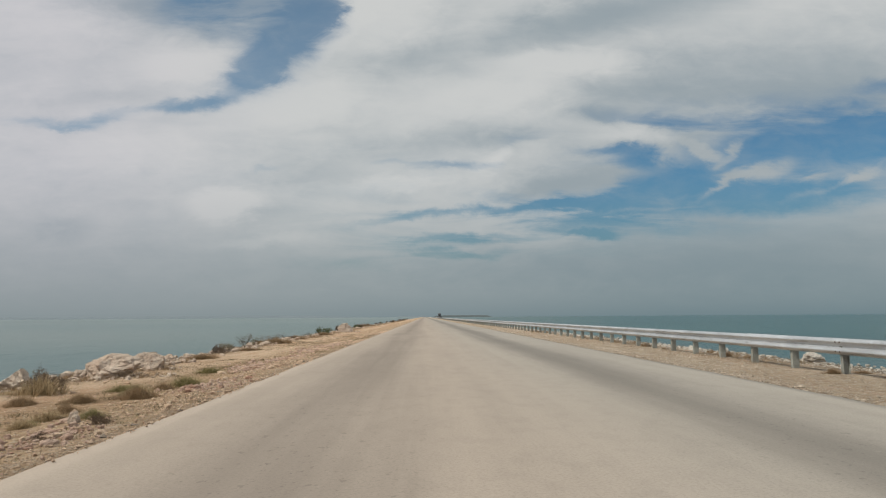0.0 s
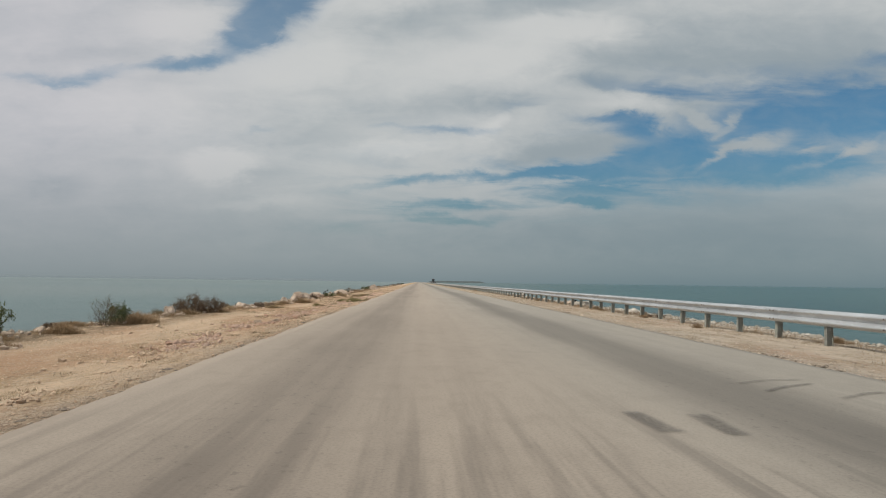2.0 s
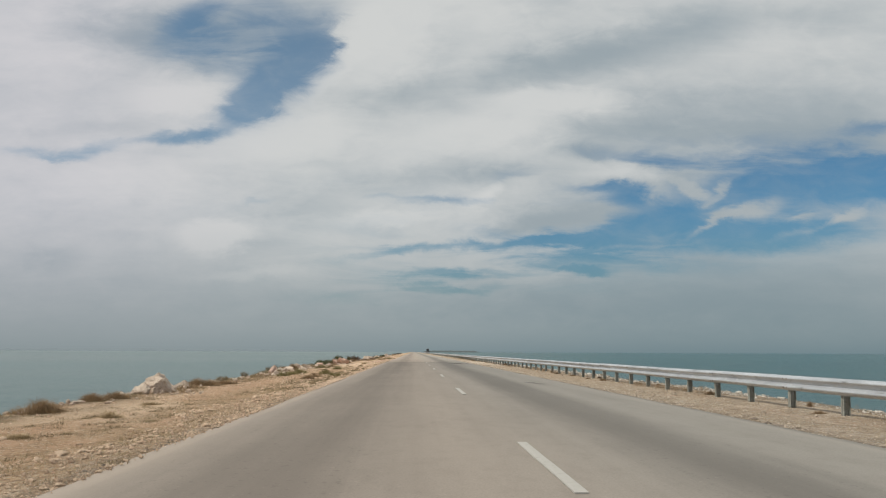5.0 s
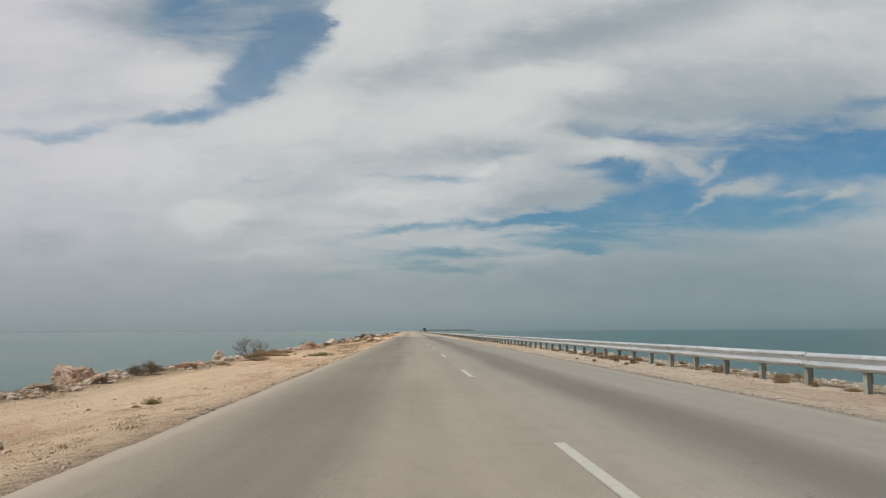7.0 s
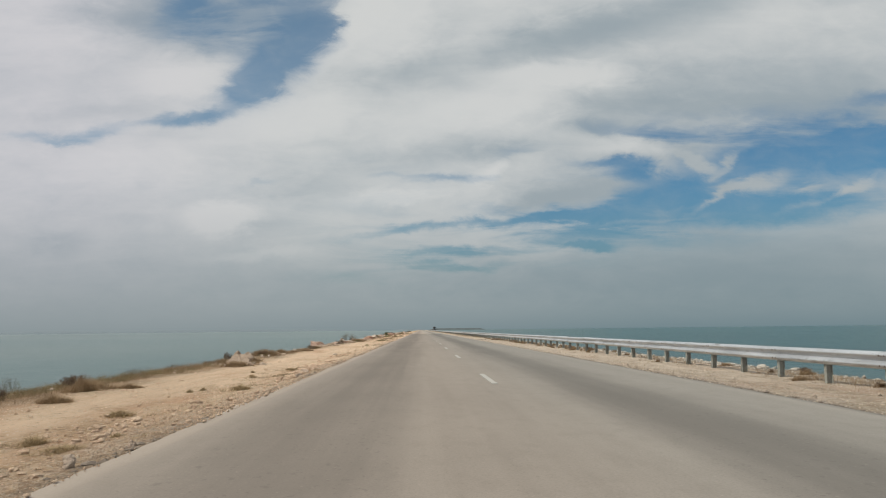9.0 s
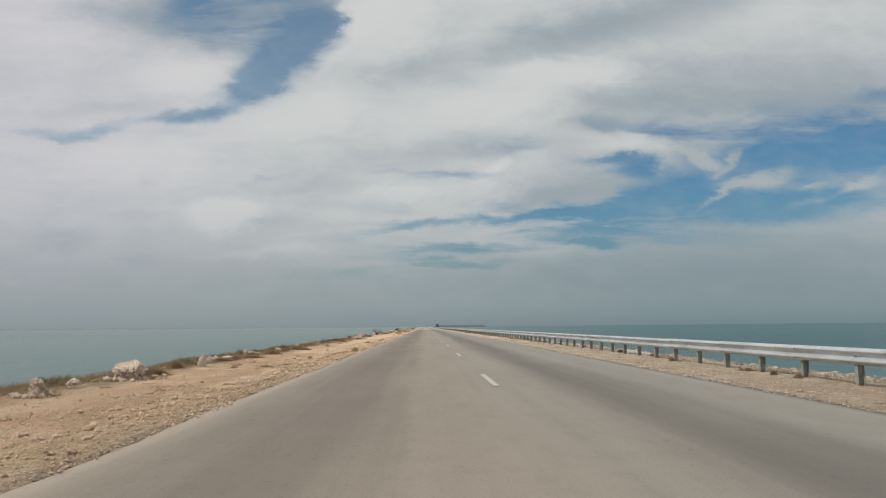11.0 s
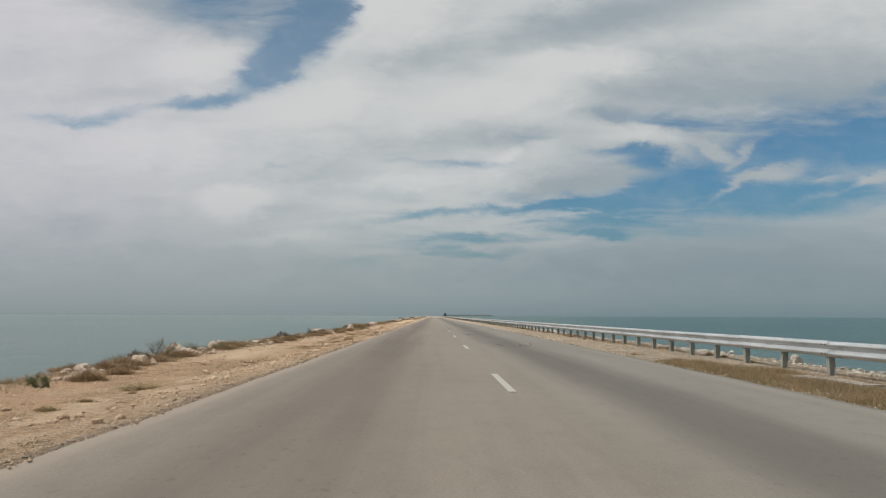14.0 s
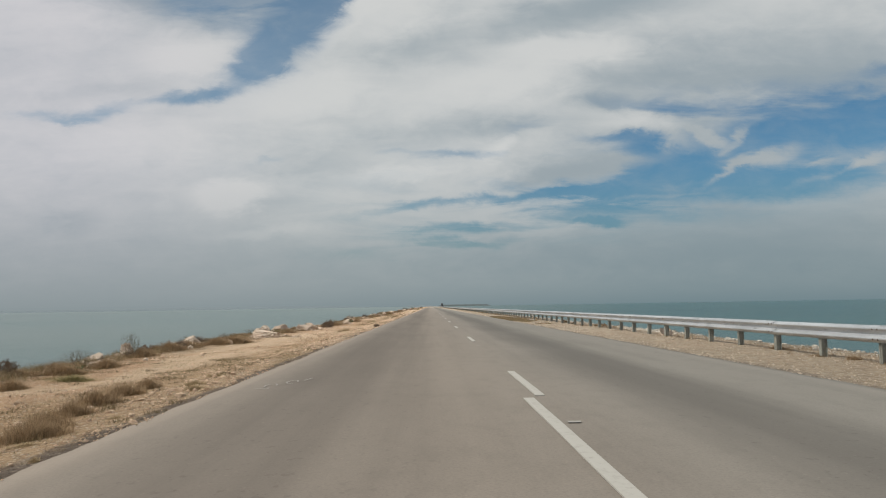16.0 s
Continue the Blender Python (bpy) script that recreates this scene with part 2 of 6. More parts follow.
def along(nt, y, stops):
    """A value that changes along the road: stops of y and value."""
    ramp = nt.nodes.new("ShaderNodeValToRGB")
    els = ramp.color_ramp.elements
    while len(els) < len(stops):
        els.new(0.5)
    for el, (at_y, value) in zip(els, stops):
        el.position = (at_y + 480) / 560
        el.color = (value, value, value, 1)
    link(nt, fmath(nt, "DIVIDE", fmath(nt, "ADD", y, 480.0), 560.0), ramp.inputs[0])
    return ramp.outputs[0]


def asphalt(name, pale, dark, tracks, tones, joint=None):
    """Sun-bleached asphalt: aggregate grain, long wheel tracks, blotches and stains."""
    m, nt, shader = material(name)
    at = place(nt)
    axes = node(nt, "ShaderNodeSeparateXYZ", {0: at})
    x = axes.outputs[0]
    wander = noise_tex(nt, scaled(nt, at, 0.05, 0.02), 1.0, 2)
    x = fmath(nt, "MULTIPLY_ADD", fmath(nt, "SUBTRACT", wander.outputs["Fac"], 0.5), 0.7, x)
    streak = noise_tex(nt, scaled(nt, at, 1.6, 0.035), 1.0, 5, 0.6).outputs["Fac"]
    blotch = noise_tex(nt, scaled(nt, at, 0.5, 0.16), 1.0, 6, 0.6).outputs["Fac"]
    grain = noise_tex(nt, at, 38.0, 3, 0.7).outputs["Fac"]
    speck = noise_tex(nt, at, 13.0, 5, 0.7).outputs["Fac"]
    wear = 0.0
    for middle, half, weight in tracks:
        away = fmath(nt, "ABSOLUTE", fmath(nt, "SUBTRACT", x, middle))
        wear = fmath(nt, "MULTIPLY_ADD", remap(nt, away, 0.0, half, 1.0, 0.0), weight, wear)
    wear = fmath(nt, "MULTIPLY_ADD", fmath(nt, "SUBTRACT", streak, 0.5), 0.9, wear)
    wear = fmath(nt, "MULTIPLY_ADD", fmath(nt, "SUBTRACT", blotch, 0.5), 0.7, wear)
    base = mixc(nt, remap(nt, wear, -0.25, 0.95), pale, dark)
    base = mixc(nt, remap(nt, grain, 0.42, 0.70, 0.0, 0.28), base, (0.12, 0.11, 0.10))
    mottle = noise_tex(nt, scaled(nt, at, 3.0, 1.6), 1.0, 6, 0.7).outputs["Fac"]
    base = mixc(nt, remap(nt, mottle, 0.45, 0.70, 0.0, 0.22), base, dark)
    pits = fmath(nt, "MULTIPLY", remap(nt, speck, 0.61, 0.68), remap(nt, wear, -0.1, 0.6, 0.12, 0.5))
    base = mixc(nt, pits, base, (0.085, 0.075, 0.068))
    chips = noise_tex(nt, scaled(nt, at, 9.0, 6.0), 1.0, 3, 0.6).outputs["Fac"]
    base = mixc(nt, fmath(nt, "MULTIPLY", remap(nt, chips, 0.61, 0.67), remap(nt, wear, 0.0, 0.5, 0.04, 0.35)), base, (0.10, 0.09, 0.083))
    pale_bits = noise_tex(nt, at, 16.0, 3, 0.7).outputs["Fac"]
    base = mixc(nt, remap(nt, pale_bits, 0.60, 0.72, 0.0, 0.14), base, (0.50, 0.47, 0.42))
    if joint is not None:
        # tyres have drawn fresh binder over the old surface in long streaks
        away = fmath(nt, "SUBTRACT", axes.outputs[1], joint)
        lines = noise_tex(nt, scaled(nt, at, 2.4, 0.10), 1.0, 4, 0.6).outputs["Fac"]
        reach = fmath(nt, "MULTIPLY", remap(nt, away, 1.0, 11.0, 1.0, 0.0), remap(nt, lines, 0.46, 0.60, 0.0, 0.7))
        lip = fmath(nt, "MULTIPLY", remap(nt, fmath(nt, "MULTIPLY_ADD", blotch, -2.0, away), -0.6, 1.2, 1.0, 0.0), 0.75)
        base = mixc(nt, fmath(nt, "MAXIMUM", reach, lip), base, (0.13, 0.12, 0.11))
    # pale dust blown in from the shoulders
    inward = fmath(nt, "MULTIPLY_ADD", fmath(nt, "ABSOLUTE", axes.outputs[0]), -1.0, 4.45)
    dust = remap(nt, fmath(nt, "MULTIPLY_ADD", blotch, -1.1, fmath(nt, "MULTIPLY_ADD", streak, -0.5, inward)), -0.80, -0.25, 0.34, 0.0)
    base = mixc(nt, dust, base, (0.40, 0.365, 0.32))
    shade = node(nt, "ShaderNodeCombineXYZ", {0: along(nt, axes.outputs[1], tones)})
    grey = node(nt, "ShaderNodeSeparateXYZ", {0: shade.outputs[0]}).outputs[0]
    base = mixc(nt, 1.0, base, node(nt, "ShaderNodeCombineXYZ", {0: grey, 1: grey, 2: grey}).outputs[0], "MULTIPLY")
    base = mixc(nt, 1.0, base, mixc(nt, remap(nt, x, -1.5, 2.5), (1.03, 0.955, 0.90), (0.95, 0.955, 0.945)), "MULTIPLY")
    link(nt, base, shader.inputs["Base Color"])
    shader.inputs["Roughness"].default_value = 0.82
    shader.inputs["Specular IOR Level"].default_value = 0.3
    bump(nt, shader, fmath(nt, "ADD", grain, speck), 0.09, 0.005)
    return m


def rough_earth(name, base, dark, light, scale=1.0):
    m, nt, shader = material(name)
    at = place(nt)
    broad = noise_tex(nt, at, 0.9 * scale, 6, 0.65).outputs["Fac"]
    grain = noise_tex(nt, at, 14.0 * scale, 6, 0.75).outputs["Fac"]
    colour = mixc(nt, remap(nt, broad, 0.3, 0.7), dark, base)
    colour = mixc(nt, remap(nt, grain, 0.5, 0.72), colour, light)
    colour = mixc(nt, remap(nt, grain, 0.46, 0.28, 0.0, 0.6), colour, dark)
    link(nt, colour, shader.inputs["Base Color"])
    shader.inputs["Roughness"].default_value = 0.95
    shader.inputs["Specular IOR Level"].default_value = 0.15
    bump(nt, shader, grain, 0.8, 0.05 / scale)
    return m


def stone(name, pale, stain):
    m, nt, shader = material(name)
    at = place(nt)
    broad = noise_tex(nt, at, 2.2, 5, 0.6).outputs["Fac"]
    grain = noise_tex(nt, at, 19.0, 6, 0.7).outputs["Fac"]
    chance = fmath(nt, "MULTIPLY_ADD", node(nt, "ShaderNodeNewGeometry").outputs["Random Per Island"], 0.6, fmath(nt, "MULTIPLY", node(nt, "ShaderNodeObjectInfo").outputs["Random"], 0.5))
    colour = mixc(nt, remap(nt, fmath(nt, "MULTIPLY_ADD", chance, 0.35, broad), 0.45, 0.95), pale, stain)
    colour = mixc(nt, remap(nt, grain, 0.56, 0.78, 0.0, 0.55), colour, (0.22, 0.16, 0.115))
    colour = mixc(nt, remap(nt, grain, 0.42, 0.28, 0.0, 0.6), colour, (0.64, 0.55, 0.44))
    link(nt, colour, shader.inputs["Base Color"])
    shader.inputs["Roughness"].default_value = 0.9
    shader.inputs["Specular IOR Level"].default_value = 0.2
    bump(nt, shader, fmath(nt, "MULTIPLY_ADD", broad, 2.0, grain), 1.0, 0.10)
    return m


def plant(name, low, high, through=0.35):
    m, nt, shader = material(name)
    at = place(nt)
    fleck = noise_tex(nt, at, 6.0, 3, 0.6).outputs["Fac"]
    island = node(nt, "ShaderNodeNewGeometry").outputs["Random Per Island"]
    f = fmath(nt, "MULTIPLY_ADD", island, 0.6, fmath(nt, "MULTIPLY", fleck, 0.5))
    link(nt, mixc(nt, remap(nt, f, 0.2, 0.85), low, high), shader.inputs["Base Color"])
    shader.inputs["Roughness"].default_value = 0.7
    shader.inputs["Specular IOR Level"].default_value = 0.2
    glow = node(nt, "ShaderNodeBsdfTranslucent", {0: mixc(nt, remap(nt, f, 0.2, 0.85), low, high)})
    blend = node(nt, "ShaderNodeMixShader", {0: through, 1: shader.outputs[0], 2: glow.outputs[0]})
    link(nt, blend.outputs[0], nt.nodes["Material Output"].inputs["Surface"])
    return m


# how grown-over and how stony the western verge is along the road
VERGE_GROWTH = [(-455, 0.7), (-430, 1.0), (-412, 0.55), (-375, 0.5), (-345, 0.85), (-322, 0.8), (-295, 0.55), (-240, 0.45), (-195, 0.12), (-150, 0.35), (-108, 0.85), (-92, 1.0), (-75, 0.75), (-50, 0.25), (-25, 0.5), (-10, 0.6), (0, 0.75), (60, 0.7)]
VERGE_STONES = [(-455, 0.6), (-430, 0.6), (-395, 0.6), (-340, 0.62), (-300, 0.66), (-235, 0.6), (-190, 0.4), (-150, 0.6), (-105, 0.8), (-70, 0.6), (-45, 0.45), (0, 0.62), (60, 0.6)]
CREST_GROWTH = [(-455, 1.3), (-420, 1.25), (-395, 0.85), (-345, 0.9), (-300, 1.1), (-225, 0.95), (-200, 0.6), (-160, 0.3), (-110, 0.5), (-70, 0.75), (-40, 0.9), (0, 0.6), (60, 0.6), (300, 0.7)]
CREST_STONES = [(-455, 0.4), (-415, 0.55), (-395, 0.8), (-330, 0.5), (-290, 0.35), (-230, 0.25), (-180, 0.7), (-120, 0.8), (-60, 0.7), (0, 0.95), (60, 0.8), (300, 0.6)]

# how much brown soil is mixed into the fill below the guard rail
EAST_SOIL = [(-455, 0.45), (-400, 0.5), (-384, 0.85), (-358, 0.85), (-345, 0.45), (-300, 0.35), (-240, 0.3), (-160, 0.4), (-120, 0.12), (-60, 0.1), (0, 0.05), (60, 0.05)]
BINDER_WEST = [(-455, 0.95), (-415, 0.85), (-395, 0.55), (-300, 0.4), (-200, 0.25), (-110, 0.35), (-60, 0.2), (60, 0.2)]
BINDER_EAST = [(-455, 0.6), (-400, 0.55), (-380, 0.1), (-350, 0.1), (-325, 0.9), (-295, 0.9), (-240, 0.7), (-210, 0.6), (-190, 0.35), (-165, 0.8), (-140, 0.7), (-110, 0.1), (60, 0.05)]


def level(stops, y):
    for (a, va), (b, vb) in zip(stops, stops[1:]):
        if y <= b:
            return va + (vb - va) * max(0.0, (y - a) / (b - a))
    return stops[-1][1]


def ground_material():
    """Pale compacted limestone fill, with gravel beside the asphalt, red earth and dry growth by the water."""
    m, nt, shader = material("shoulder_earth")
    at = place(nt)
    axes = node(nt, "ShaderNodeSeparateXYZ", {0: at})
    x, y = axes.outputs[0], axes.outputs[1]
    growth, stony = along(nt, y, VERGE_GROWTH), along(nt, y, VERGE_STONES)
    broad = noise_tex(nt, scaled(nt, at, 0.40, 0.13), 1.0, 6, 0.6).outputs["Fac"]
    patch = noise_tex(nt, scaled(nt, at, 1.5, 0.6), 1.0, 7, 0.68).outputs["Fac"]
    tread = noise_tex(nt, scaled(nt, at, 2.6, 0.10), 1.0, 4, 0.55).outputs["Fac"]
    grain = noise_tex(nt, at, 8.0, 7, 0.75).outputs["Fac"]
    pebble = noise_tex(nt, at, 27.0, 4, 0.7).outputs["Fac"]
    wander = fmath(nt, "MULTIPLY_ADD", fmath(nt, "SUBTRACT", broad, 0.5), 2.4, x)
    colour = mixc(nt, remap(nt, fmath(nt, "MULTIPLY_ADD", tread, 0.5, fmath(nt, "MULTIPLY", patch, 0.6)), 0.38, 0.70), SAND_DEEP, SAND)
    red = remap(nt, fmath(nt, "MULTIPLY_ADD", growth, 0.16, broad), 0.52, 0.68, 0.0, 0.85)
    colour = mixc(nt, red, colour, RED_EARTH)
    # gravel strips along both edges of the asphalt
    off = fmath(nt, "SUBTRACT", fmath(nt, "ABSOLUTE", wander), 4.4)
    gravel = remap(nt, fmath(nt, "MULTIPLY_ADD", patch, 1.6, fmath(nt, "MULTIPLY_ADD", stony, -0.9, off)), 0.3, 1.9, 1.0, 0.0)
    gravel = fmath(nt, "MULTIPLY", gravel, remap(nt, x, 0.0, 3.0, 1.0, 0.55))
    colour = mixc(nt, fmath(nt, "MULTIPLY", gravel, 0.85), colour, mixc(nt, remap(nt, grain, 0.38, 0.60), GRAVEL_DARK, GRAVEL))
    # straw and humus under the growth
    straw = remap(nt, fmath(nt, "MULTIPLY_ADD", growth, 0.36, patch), 0.52, 0.80, 0.0, 0.9)
    # a wheel track of bare sand runs along the bank's crest
    straw = fmath(nt, "MULTIPLY", straw, remap(nt, wander, -7.9, -6.9, 0.4, 1.0))
    colour = mixc(nt, straw, colour, mixc(nt, remap(nt, grain, 0.4, 0.6), STRAW_DARK, STRAW))
    crest = remap(nt, fmath(nt, "MAXIMUM", wander, fmath(nt, "MULTIPLY", wander, -0.89)), 7.7, 9.3)
    colour = mixc(nt, fmath(nt, "MULTIPLY", crest, remap(nt, patch, 0.30, 0.55)), colour, (0.19, 0.14, 0.09))
    # small stones in the fill, each with its own tone, thicker where it is stony
    cells = node(nt, "ShaderNodeTexVoronoi", {"Vector": scaled(nt, at, 1.0, 0.8), "Scale": 26.0})
    chance = node(nt, "ShaderNodeSeparateXYZ", {0: cells.outputs["Color"]}).outputs[0]
    stones_here = fmath(nt, "MULTIPLY_ADD", patch, 0.9, fmath(nt, "MULTIPLY_ADD", gravel, 0.45, fmath(nt, "MULTIPLY", stony, 0.25)))
    body_of = remap(nt, cells.outputs["Distance"], 0.30, 0.52, 1.0, 0.0)
    held = fmath(nt, "MULTIPLY", body_of, remap(nt, fmath(nt, "ADD", chance, stones_here), 1.20, 1.36))
    colour = mixc(nt, fmath(nt, "MULTIPLY", held, 0.8), colour, mixc(nt, chance, (0.34, 0.27, 0.20), (0.70, 0.62, 0.51)))
    # dark broken binder just beyond the edges of the asphalt
    west_of = fmath(nt, "SUBTRACT", fmath(nt, "MULTIPLY", x, -1.0), 4.45)
    east_of = fmath(nt, "SUBTRACT", x, 4.5)
    for beyond, much in ((west_of, BINDER_WEST), (east_of, BINDER_EAST)):
        strip = fmath(nt, "MULTIPLY", remap(nt, fmath(nt, "MULTIPLY_ADD", patch, 0.7, beyond), 0.58, 0.80, 1.0, 0.0), remap(nt, beyond, -1.0, -0.5))
        colour = mixc(nt, fmath(nt, "MULTIPLY", strip, along(nt, y, much)), colour, mixc(nt, remap(nt, grain, 0.4, 0.6), (0.095, 0.08, 0.07), (0.19, 0.16, 0.14)))
    colour = mixc(nt, remap(nt, grain, 0.56, 0.70, 0.0, 0.45), colour, (0.60, 0.53, 0.43))
    colour = mixc(nt, remap(nt, grain, 0.45, 0.31, 0.0, 0.75), colour, (0.17, 0.125, 0.085))
    colour = mixc(nt, remap(nt, pebble, 0.60, 0.72, 0.0, 0.35), colour, (0.19, 0.145, 0.105))
    colour = mixc(nt, 1.0, colour, mixc(nt, remap(nt, x, 0.0, 3.0), (1.0, 0.985, 0.97), (0.97, 1.07, 1.20)), "MULTIPLY")
    soil = fmath(nt, "MULTIPLY", along(nt, y, EAST_SOIL), fmath(nt, "MULTIPLY", remap(nt, x, 3.0, 4.0), remap(nt, patch, 0.25, 0.6, 0.45, 1.0)))
    colour = mixc(nt, soil, colour, mixc(nt, remap(nt, grain, 0.35, 0.65), (0.235, 0.19, 0.142), (0.46, 0.395, 0.315)))
    link(nt, colour, shader.inputs["Base Color"])
    shader.inputs["Roughness"].default_value = 0.95
    shader.inputs["Specular IOR Level"].default_value = 0.1
    bump(nt, shader, fmath(nt, "MULTIPLY_ADD", grain, 1.0, fmath(nt, "MULTIPLY_ADD", held, 0.35, fmath(nt, "MULTIPLY", pebble, 0.5))), 1.0, 0.08)
    return m


def water_material():
    """Shallow turquoise sea with small wind waves."""
    m, nt, shader = material("sea_water")
    at = place(nt)
    x = node(nt, "ShaderNodeSeparateXYZ", {0: at}).outputs[0]
    deep = noise_tex(nt, scaled(nt, at, 0.004, 0.012), 1.0, 4, 0.5).outputs["Fac"]
    side = remap(nt, x, -60.0, 60.0)
    colour = mixc(nt, side, SEA_WEST, SEA_EAST)
    colour = mixc(nt, remap(nt, deep, 0.35, 0.7), colour, mixc(nt, side, SEA_WEST_DEEP, SEA_EAST_DEEP))
    link(nt, colour, shader.inputs["Base Color"])
    shader.inputs["Roughness"].default_value = 0.28
    shader.inputs["IOR"].default_value = 1.33
    shader.inputs["Specular IOR Level"].default_value = 0.25
    ripple = noise_tex(nt, scaled(nt, at, 1.4, 0.8), 1.0, 6, 0.65).outputs["Fac"]
    swell = noise_tex(nt, scaled(nt, at, 0.22, 0.12), 1.0, 4, 0.5).outputs["Fac"]
    bump(nt, shader, fmath(nt, "MULTIPLY_ADD", swell, 2.0, ripple), 0.8, 0.30)
    return m


def steel(name):
    m, nt, shader = material(name)
    at = place(nt)
    broad = noise_tex(nt, scaled(nt, at, 1.0, 0.5, 5.0), 1.0, 5, 0.6).outputs["Fac"]
    grain = noise_tex(nt, at, 30.0, 4, 0.7).outputs["Fac"]
    colour = mixc(nt, remap(nt, broad, 0.3, 0.7), (0.42, 0.445, 0.47), (0.58, 0.61, 0.64))
    flake = noise_tex(nt, scaled(nt, at, 6.0, 1.6, 9.0), 1.0, 6, 0.7).outputs["Fac"]
    colour = mixc(nt, remap(nt, flake, 0.54, 0.68, 0.0, 0.6), colour, (0.68, 0.71, 0.74))
    colour = mixc(nt, remap(nt, flake, 0.44, 0.30, 0.0, 0.7), colour, (0.19, 0.19, 0.185))
    colour = mixc(nt, remap(nt, grain, 0.55, 0.75, 0.0, 0.5), colour, (0.24, 0.22, 0.20))
    link(nt, colour, shader.inputs["Base Color"])
    shader.inputs["Metallic"].default_value = 0.5
    shader.inputs["Roughness"].default_value = 0.42
    bump(nt, shader, grain, 0.2, 0.004)
    return m


def paint(name, fresh=(0.39, 0.38, 0.352)):
    m, nt, shader = material(name)
    at = place(nt)
    worn = noise_tex(nt, at, 9.0, 6, 0.75).outputs["Fac"]
    colour = mixc(nt, remap(nt, worn, 0.50, 0.68, 0.0, 0.8), fresh, (0.30, 0.285, 0.26))
    link(nt, colour, shader.inputs["Base Color"])
    shader.inputs["Roughness"].default_value = 0.75
    bump(nt, shader, worn, 0.2, 0.004)
    return m


SAND, SAND_DEEP, RED_EARTH = (0.735, 0.58, 0.43), (0.58, 0.435, 0.31), (0.48, 0.31, 0.205)
STRAW, STRAW_DARK = (0.47, 0.34, 0.215), (0.29, 0.2, 0.128)
GRAVEL, GRAVEL_DARK = (0.55, 0.44, 0.345), (0.27, 0.205, 0.155)
SEA_WEST, SEA_EAST = (0.125, 0.173, 0.17), (0.029, 0.087, 0.088)
SEA_WEST_DEEP, SEA_EAST_DEEP = (0.092, 0.15, 0.152), (0.019, 0.069, 0.074)
MAT_OLD = asphalt("bleached_asphalt", (0.385, 0.355, 0.315), (0.205, 0.188, 0.168), [(-2.6, 1.6, 0.5), (2.15, 1.3, 0.75)],
                  [(-55, 0.80), (-40, 0.86), (-15, 0.97), (40, 1.0)], JOINT_Y)
MAT_NEW = asphalt("grey_asphalt", (0.285, 0.268, 0.243), (0.150, 0.140, 0.127), [(-2.8, 1.9, 0.60), (1.85, 1.4, 0.74)],
                  [(-460, 0.80), (-400, 0.81), (-330, 0.86), (-240, 0.98), (-150, 1.0), (-100, 0.95), (-60, 0.88)])
MAT_GROUND = ground_material()
MAT_WATER = water_material()
MAT_STEEL = steel("weathered_galvanised_steel")
MAT_POST = rough_earth("post_steel", (0.33, 0.345, 0.315), (0.21, 0.21, 0.185), (0.41, 0.42, 0.39), 2.0)
MAT_BOLT = rough_earth("rusty_bolt_steel", (0.16, 0.13, 0.11), (0.09, 0.07, 0.06), (0.24, 0.20, 0.17), 3.0)
MAT_PAINT = paint("worn_road_paint")
MAT_PALE_ROCK = stone("pale_limestone", (0.74, 0.63, 0.525), (0.54, 0.405, 0.315))
MAT_WHITE_ROCK = stone("whitish_limestone", (0.72, 0.68, 0.62), (0.48, 0.42, 0.35))
MAT_GRAVEL = stone("pale_limestone_gravel", (0.80, 0.62, 0.46), (0.58, 0.40, 0.285))
MAT_EAST_GRAVEL = stone("greyish_limestone_gravel", (0.70, 0.60, 0.49), (0.45, 0.375, 0.30))
MAT_PINK_ROCK = stone("pinkish_limestone", (0.67, 0.50, 0.405), (0.51, 0.30, 0.215))
MAT_BROWN_ROCK = stone("brown_crusted_limestone", (0.50, 0.395, 0.31), (0.34, 0.255, 0.19))
MAT_GREEN = plant("green_leaves", (0.065, 0.085, 0.04), (0.17, 0.20, 0.095))
MAT_OLIVE = plant("olive_weeds", (0.17, 0.15, 0.07), (0.38, 0.33, 0.17))
MAT_DRY = plant("dry_grass", (0.27, 0.20, 0.115), (0.52, 0.41, 0.26))
MAT_BROWN = plant("dead_brown_growth", (0.21, 0.145, 0.088), (0.43, 0.315, 0.195))
MAT_BRUSH = plant("dark_brushwood", (0.10, 0.073, 0.054), (0.265, 0.195, 0.138))
MAT_CREST = plant("olive_brown_brush", (0.155, 0.125, 0.066), (0.345, 0.285, 0.165))
MAT_TUFTS = plant("brown_tufts", (0.10, 0.08, 0.045), (0.27, 0.21, 0.12))
MAT_TWIG = plant("grey_twigs", (0.10, 0.075, 0.055), (0.22, 0.175, 0.14))
MAT_CRUMB = rough_earth("crumbled_asphalt", (0.27, 0.225, 0.185), (0.16, 0.13, 0.105), (0.38, 0.33, 0.28), 1.5)
# far shores: the blue-grey of distance haze is painted into the base colour
MAT_SPIT = rough_earth("wooded_spit_haze_tint", (0.105, 0.125, 0.13), (0.09, 0.107, 0.11), (0.12, 0.14, 0.145), 0.05)
MAT_FAR = rough_earth("far_land_haze_tint", (0.185, 0.225, 0.25), (0.17, 0.21, 0.235), (0.20, 0.24, 0.265), 0.05)

# ---------------------------------------------------------------- ground, sea, road
EDGE_WEST, EDGE_EAST, RAIL_X, SEA_Z = -4.45, 4.5, 7.35, -1.6


